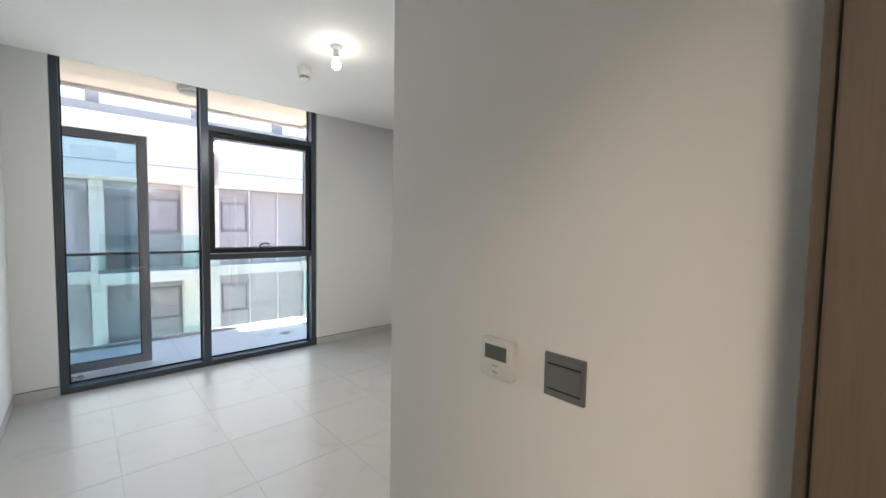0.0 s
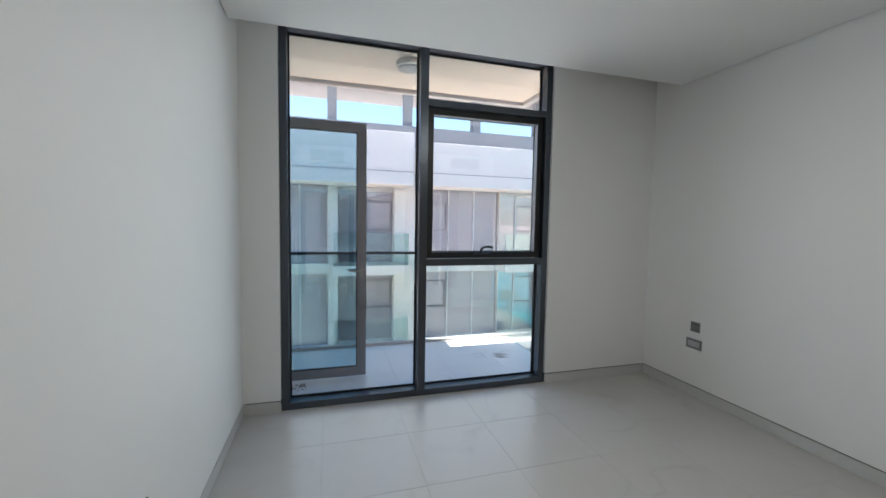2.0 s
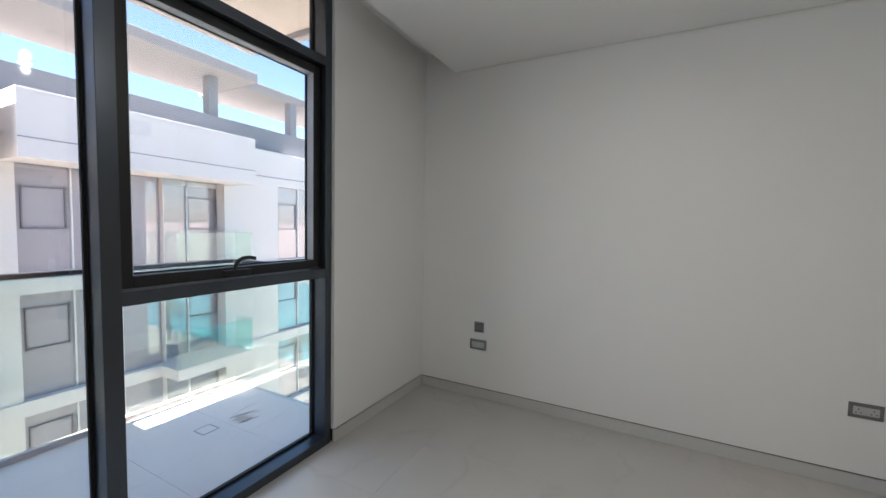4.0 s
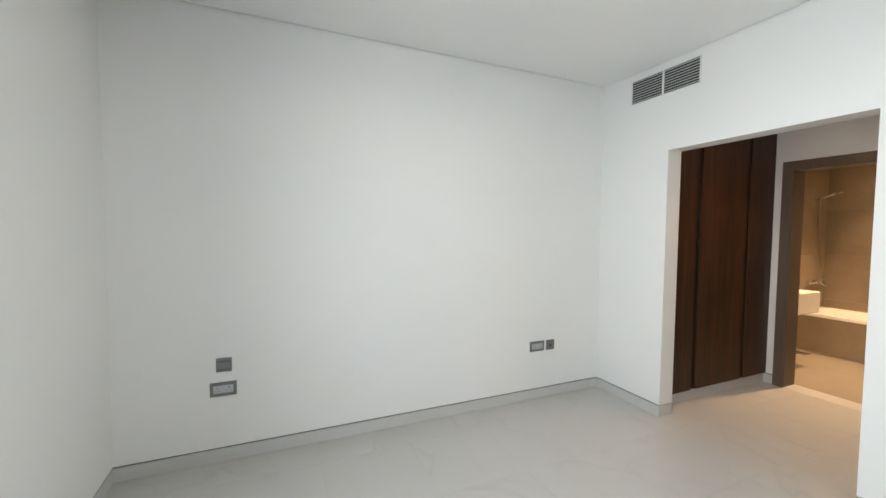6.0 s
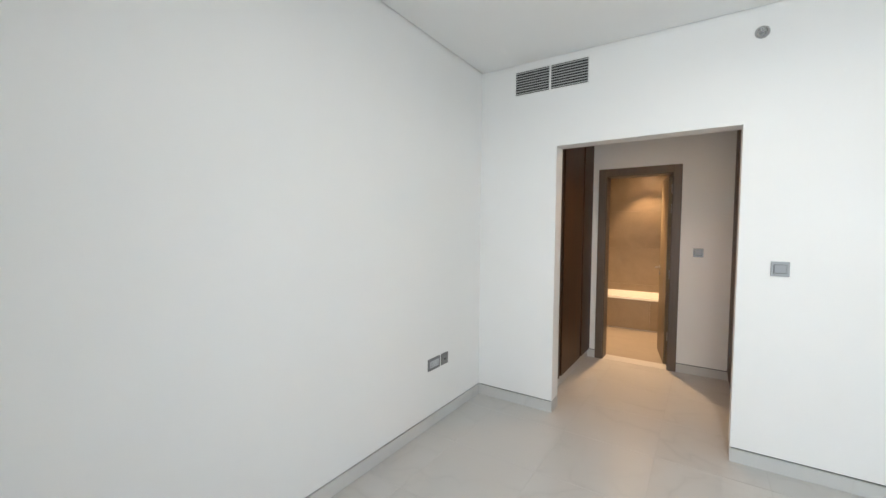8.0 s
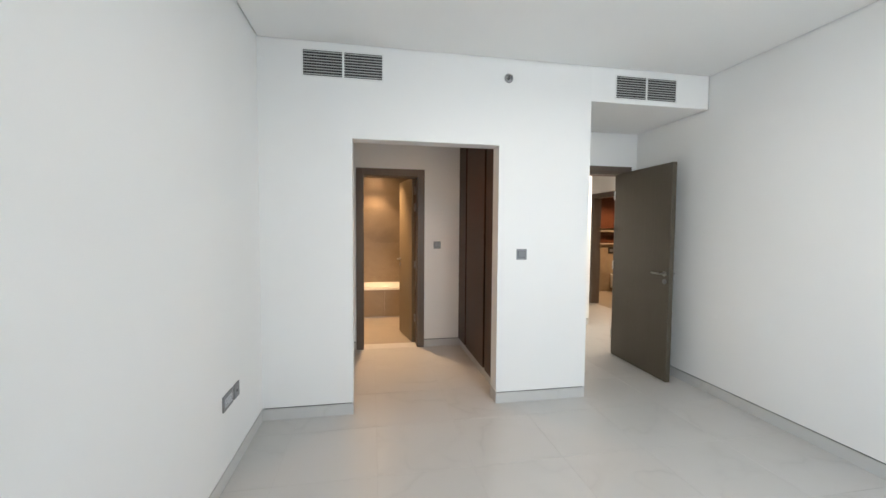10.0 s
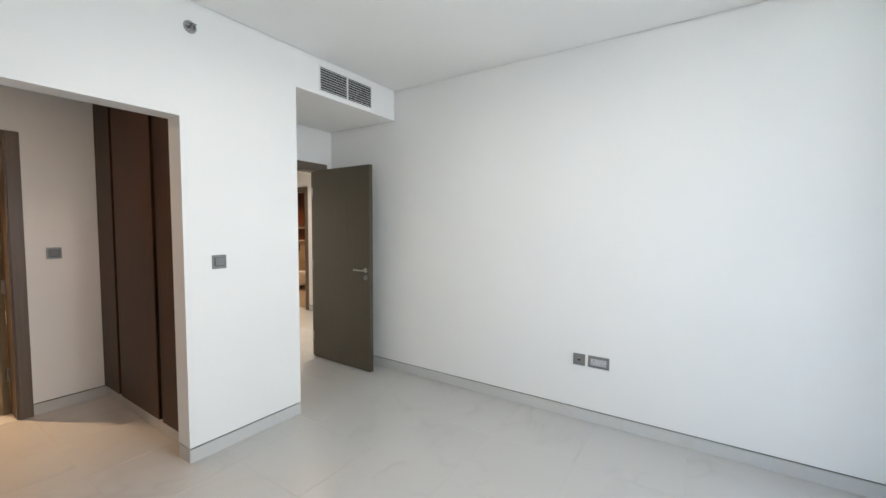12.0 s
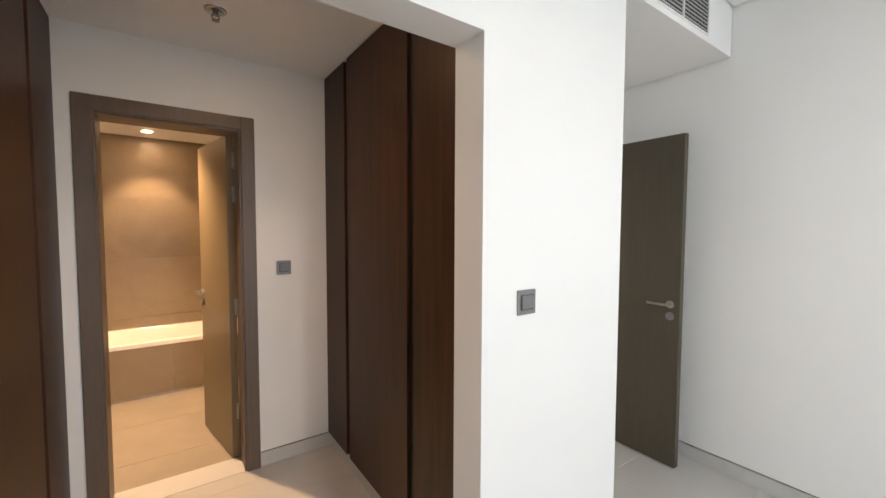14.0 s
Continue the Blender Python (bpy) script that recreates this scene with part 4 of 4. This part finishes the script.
def guest_bath():
    yb = -5.55
    solid("guest_wall", [((-3.95, -5.70, 0), (-3.80, -2.45, 2.5)), ((-3.80, -5.70, 0), (-1.5, yb, 2.5)), ((-3.80, -2.60, 0), (-1.5, -2.45, 2.5)),
                         ((-1.5, yb, 0), (-1.35, -4.75, 2.5))], BATH_TILE, "beige tiled guest bathroom walls", "wall")
    solid("guest_floor", [((-3.80, yb, -0.20), (-1.42, -2.60, -0.001))], BATH_FLOOR, "beige tiled guest bathroom floor", "floor")
    solid("guest_wall_boxing", [((-3.80, yb, 0), (-1.50, -5.40, 1.12))], BATH_TILE, "beige tiled boxing behind the toilet", "wall")
    c = thing("wall_cabinet", (-2.6, -5.5, 1.12), "reddish-brown wooden wall cabinet over a dark open niche", "cabinet")
    part("cabinet_body", B((-3.79, yb, 1.50), (-1.51, -5.36, 2.39), 0.003), CHERRY, c)
    part("shelf", B((-3.79, yb, 1.42), (-1.51, -5.35, 1.445), 0.002), BATH_FLOOR, c, "pale stone shelf edge")
    part("niche_back", B((-3.79, yb, 1.145), (-1.51, -5.50, 1.42)), CHERRY, c, "dark wooden niche back")
    part("shelf", B((-3.79, yb, 1.12), (-1.51, -5.35, 1.145), 0.002), BATH_FLOOR, c, "pale stone shelf edge")
    x = -2.72
    f = thing("flush_plate", (x, -5.40, 0.97), "black rectangular flush plate on beige tile", "flush plate")
    part("plate", B((x - 0.12, -5.40, 0.90), (x + 0.12, -5.388, 1.05), 0.002), BLACK, f)
    part("button", B((x - 0.09, -5.389, 0.94), (x - 0.005, -5.385, 1.01), 0.002), PLATE, f)
    part("button", B((x + 0.005, -5.389, 0.94), (x + 0.09, -5.385, 1.01), 0.002), PLATE, f)
    t = thing("toilet", (-2.72, -5.1, 0), "white wall-hung toilet with its seat down", "toilet")

    def oval(bm, z, ln, w, off):
        return [bm.verts.new((-2.72 + w * math.sin(2 * math.pi * k / 24), -5.40 + off + ln * (0.5 + 0.5 * math.cos(2 * math.pi * k / 24)) ** 0.75, z)) for k in range(24)]

    def loft(bm, rows):
        for a, b in zip(rows, rows[1:]):
            for k in range(24):
                bm.faces.new((a[k], a[(k + 1) % 24], b[(k + 1) % 24], b[k]))
        bm.faces.new(rows[0][::-1])
        bm.faces.new(rows[-1])
        return bm
    bm = bmesh.new()
    part("bowl", loft(bm, [oval(bm, z, ln, w, o) for z, ln, w, o in ((0.10, 0.26, 0.11, 0.0), (0.20, 0.40, 0.14, 0.0), (0.32, 0.50, 0.175, 0.0), (0.40, 0.52, 0.185, 0.0))]), CERAMIC, t, "white ceramic bowl", True)
    bm = bmesh.new()
    part("seat", loft(bm, [oval(bm, 0.402, 0.52, 0.188, 0.01), oval(bm, 0.428, 0.515, 0.186, 0.01), oval(bm, 0.432, 0.49, 0.17, 0.02)]), CERAMIC, t, "white closed seat lid", True)


# ---- building opposite ----
FY = 16.0


def opposite_building():
    b = thing("apartment_building", (4.0, FY, -13), "white modern apartment building with glazed bays and balconies", "building")
    storey, top, depth = 3.2, 4.75, 9.0
    x_lo, x_hi = -24.0, 40.0
    bays = [(-22.6, -19.1), (-15.8, -12.2), (-9.1, -5.6), (-2.4, 0.62), (4.35, 7.72), (12.2, 17.0), (19.6, 22.9), (26.0, 30.5)]
    recesses = [(-19.0, -16.9), (-12.1, -10.0), (-5.5, -3.4), (1.0, 3.18), (7.74, 9.82), (17.4, 19.4), (23.2, 25.6)]
    openings = sorted(bays + recesses)
    floors = [0.0, -3.2, -6.4, -9.6]
    # piers
    edge = x_lo
    for a, c in openings + [(x_hi, x_hi)]:
        if a - edge > 0.02:
            part("pier", B((edge, FY, -13), (a, FY + 0.6, 3.02)), FACADE, b)
        edge = c
    part("core_wall", B((x_lo, FY + 2.0, -13), (x_hi, FY + depth, 4.5)), FACADE, b)
    part("fascia", B((x_lo, FY - 0.02, 3.02), (3.9, FY + 2.0, top), 0.01), FACADE, b, "white top fascia")
    part("fascia", B((3.9, FY - 0.02, 3.02), (x_hi, FY + 2.0, 4.45), 0.01), FACADE, b, "white top fascia")
    part("fascia_groove", B((x_lo, FY - 0.024, 3.36), (x_hi, FY - 0.018, 3.40)), FACADE_GREY, b)
    for k, z in enumerate(floors):
        part("slab", B((x_lo, FY - 0.04, z - 0.50), (x_hi, FY + 2.0, z - 0.10), 0.01), FACADE, b, "white floor slab edge")
        for a, c in bays:
            n = max(2, round((c - a) / 1.12))
            w = (c - a) / n
            for i in range(n):
                win = part("window", B((a + i * w + 0.022, FY + 0.20, z - 0.10), (a + (i + 1) * w - 0.022, FY + 0.22, z + 3.02 - 0.32 * (k > 0))), SOLAR, b, "reflective full-height glazing")
                part("window_frame", B((a + i * w - 0.022, FY + 0.14, z - 0.10), (a + i * w + 0.022, FY + 0.24, z + 3.02)), OUT_FRAME, win)
                if i == 0:
                    bm = bmesh.new()
                    s0, s1, t = a + 0.12, a + w - 0.10, 0.035
                    box(bm, (s0, FY + 0.15, z + 1.20), (s1, FY + 0.20, z + 1.20 + t))
                    box(bm, (s0, FY + 0.15, z + 2.28), (s1, FY + 0.20, z + 2.28 + t))
                    box(bm, (s0, FY + 0.15, z + 1.20), (s0 + t, FY + 0.20, z + 2.33))
                    box(bm, (s1 - t, FY + 0.15, z + 1.20), (s1, FY + 0.20, z + 2.33))
                    part("sash", bm, OUT_SASH, win)
        for a, c in recesses:
            # recessed loggia: side wall, glazing with one sash, balcony slab and glass front
            win = part("window", B((a, FY + 0.5, z - 0.10), (c, FY + 0.52, z + 2.90)), SOLAR, b, "reflective recessed window")
            bm = bmesh.new()
            s0, s1, t = c - 1.08, c - 0.06, 0.045
            box(bm, (s0, FY + 0.44, z + 1.18), (s1, FY + 0.50, z + 1.18 + t))
            box(bm, (s0, FY + 0.44, z + 2.30), (s1, FY + 0.50, z + 2.30 + t))
            box(bm, (s0, FY + 0.44, z + 1.18), (s0 + t, FY + 0.50, z + 2.36))
            box(bm, (s1 - t, FY + 0.44, z + 1.18), (s1, FY + 0.50, z + 2.36))
            part("sash", bm, OUT_SASH, win)
            bm = B((s0 - 0.06, FY + 0.44, z - 0.10), (s0, FY + 0.52, z + 2.90))
            box(bm, (a, FY + 0.44, z + 2.72), (c, FY + 0.52, z + 2.90))
            part("window_frame", bm, OUT_FRAME, win)
            bal = part("balcony", B((a - 0.2, FY - 1.05, z - 0.46), (c + 0.40, FY - 0.04, z - 0.10), 0.01), FACADE, b, "white balcony slab")
            p = part("glass_front", B((a - 0.18, FY - 1.03, z - 0.10), (c + 0.38, FY - 1.015, z + 1.10)), RAIL_GLASS, bal, "clear green-edged balcony glass")
            p.visible_shadow = False
            p = part("glass_side", B((c + 0.365, FY - 1.015, z - 0.10), (c + 0.38, FY - 0.04, z + 1.10)), RAIL_GLASS, bal, "clear green-edged balcony glass")
            p.visible_shadow = False
    for a, c, high in ((-19.5, -9.6, top), (-6.2, 3.66, top), (4.05, 10.1, 4.47), (17.0, 19.9, 4.47)):
        part("overhang", B((a, FY - 1.4, 2.87), (c, FY - 0.02, high), 0.01), FACADE, b, "white projecting fascia over the balcony")
        part("overhang_groove", B((a, FY - 1.404, 3.33), (c, FY - 1.398, 3.36)), FACADE_GREY, b)
    # roof terrace and canopy
    part("parapet", B((x_lo, FY + 0.5, top - 0.3), (15.3, FY + 0.7, 5.45), 0.01), FACADE_GREY, b, "grey set-back roof parapet")
    for x in [-20.73 + 3.05 * i for i in range(11)] + [13.55, 14.95]:
        part("column", B((x, FY + 0.8, top - 0.3), (x + 0.36, FY + 1.16, 7.05)), FACADE_GREY, b, "grey roof terrace column")
    part("canopy", B((x_lo - 0.5, FY - 0.1, 7.0), (11.2, FY + 3.3, 7.36), 0.03), CANOPY, b, "beige projecting roof canopy")
    part("canopy", B((11.2, FY + 0.78, 7.0), (17.2, FY + 3.9, 7.36), 0.03), CANOPY, b, "beige projecting roof canopy")
    part("roof_room", B((x_lo, FY + 5.2, 4.5), (15.3, FY + 9.0, 5.6)), FACADE, b, "white set-back roof storey")


def palm(x, y, h):
    p = thing("palm_tree", (x, y, -13), "date palm with a slender trunk beside the lagoon", "tree", "palms by the lagoon")
    rng = random.Random(int(x * 13 + y * 7))
    pts = [(x + 0.12 * math.sin(k * 0.7), y + 0.1 * math.cos(k * 0.9), -13 + h * k / 9) for k in range(10)]
    bm = bmesh.new()
    pipe(bm, pts, 0.20, 10)
    for k in range(1, 22):
        z = -13 + h * k / 22
        turned(bm, (x + 0.12 * math.sin(k * 9 / 22 * 0.7), y + 0.1 * math.cos(k * 9 / 22 * 0.9), z), (0, 0, 1), [(0.19, 0), (0.25, 0.10), (0.20, 0.13)], 8)
    part("trunk", bm, BARK, p)
    bm = bmesh.new()
    top = Vector(pts[-1])
    for f in range(26):
        a, rise = f * 2.4, rng.uniform(-0.2, 1.2)
        n, ln = 12, rng.uniform(2.0, 2.7)
        d = Vector((math.cos(a), math.sin(a), 0))
        side = Vector((-d.y, d.x, 0))
        last = None
        for k in range(n + 1):
            u = k / n
            c = top + d * ln * u * (1 - 0.15 * u) + Vector((0, 0, rise * u * 1.6 - 2.2 * u * u))
            if last is not None and k > 1:
                w = 0.55 * math.sin(math.pi * min(1, u * 0.95 + 0.05)) + 0.05
                for s in (-1, 1):
                    q = c + side * s * w + d * 0.12 - Vector((0, 0, 0.25 * w))
                    v = [bm.verts.new(last), bm.verts.new(last.lerp(c, 0.45)), bm.verts.new(q)]
                    bm.faces.new(v)
            last = c
    part("crown", bm, LEAF, p)


# ---- build ----
window()
balustrade()
balcony_door_leaf()
floor_marks()
balcony_lamp((1.40, 4.32, 3.06))
entry_door()
bath_door()
guest_door()
wardrobe("wardrobe", 1.893, 1, -1.663, -0.155, [(-1.320, -1.272), (-0.572, -0.512)], 0.63, "full-height dark walnut built-in wardrobe with recessed pulls")
wardrobe("wardrobe", 3.200, -1, -1.663, -0.155, [(-1.285, -1.235), (-0.582, -0.525)], 0.555, "full-height dark walnut built-in wardrobe, doors closed")
bathroom()
guest_bath()
vent(2.876, 3.449, 2.572, 2.755, "white two-part air grille with grey blades above the wardrobe opening")
vent(0.341, 0.914, 2.572, 2.755, "white two-part air grille with grey blades above the entry alcove")
wall_sprinkler((1.870, 0.0, 2.663))
ceiling_sprinkler((2.565, -1.15, 2.50))
smoke_detector((1.825, 2.225, H))
bare_bulb((1.83, 1.69, H))
downlight((2.90, -3.72, 2.42), WARM, 12)
downlight((2.95, -2.60, 2.42), WARM, 12)
downlight((2.55, -0.70, 2.50), WARM, 12)
downlight((-0.60, -1.75, 2.60), (1.0, 0.86, 0.72), 12)
downlight((-2.4, -4.6, 2.40), WARM, 12)
card_switch((W, 3.125, 0.627), (-1, 0, 0), "square grey metal isolator plate above a socket")
double_socket((W, 3.13, 0.473), (-1, 0, 0), "grey metal double socket with a pale insert")
double_socket((W, 0.708, 0.473), (-1, 0, 0), "grey metal double socket beside a data plate")
data_socket((W, 0.566, 0.473), (-1, 0, 0), "square grey metal data outlet beside a socket")
data_socket((0, 1.844, 0.471), (1, 0, 0), "square grey metal data outlet beside a socket")
double_socket((0, 1.985, 0.471), (1, 0, 0), "grey metal double socket beside a data plate")
light_switch((1.738, 0, 1.246), (0, 1, 0), "grey metal rocker switch on the white pier")
light_switch((2.168, -1.665, 1.256), (0, 1, 0), "grey metal rocker switch beside the bathroom door")
thermostat((1.141, -0.428, 1.237), (-1, 0, 0))
card_switch((1.141, -0.588, 1.237), (-1, 0, 0), "large grey metal rocker switch in the entry alcove", "light_switch")
opposite_building()
for q in ((26.3, 2.0, 3.9), (27.0, 15.0, 4.2), (26.5, -20.0, 4.4)):
    palm(*q)
lay_floor()
lay_balcony()
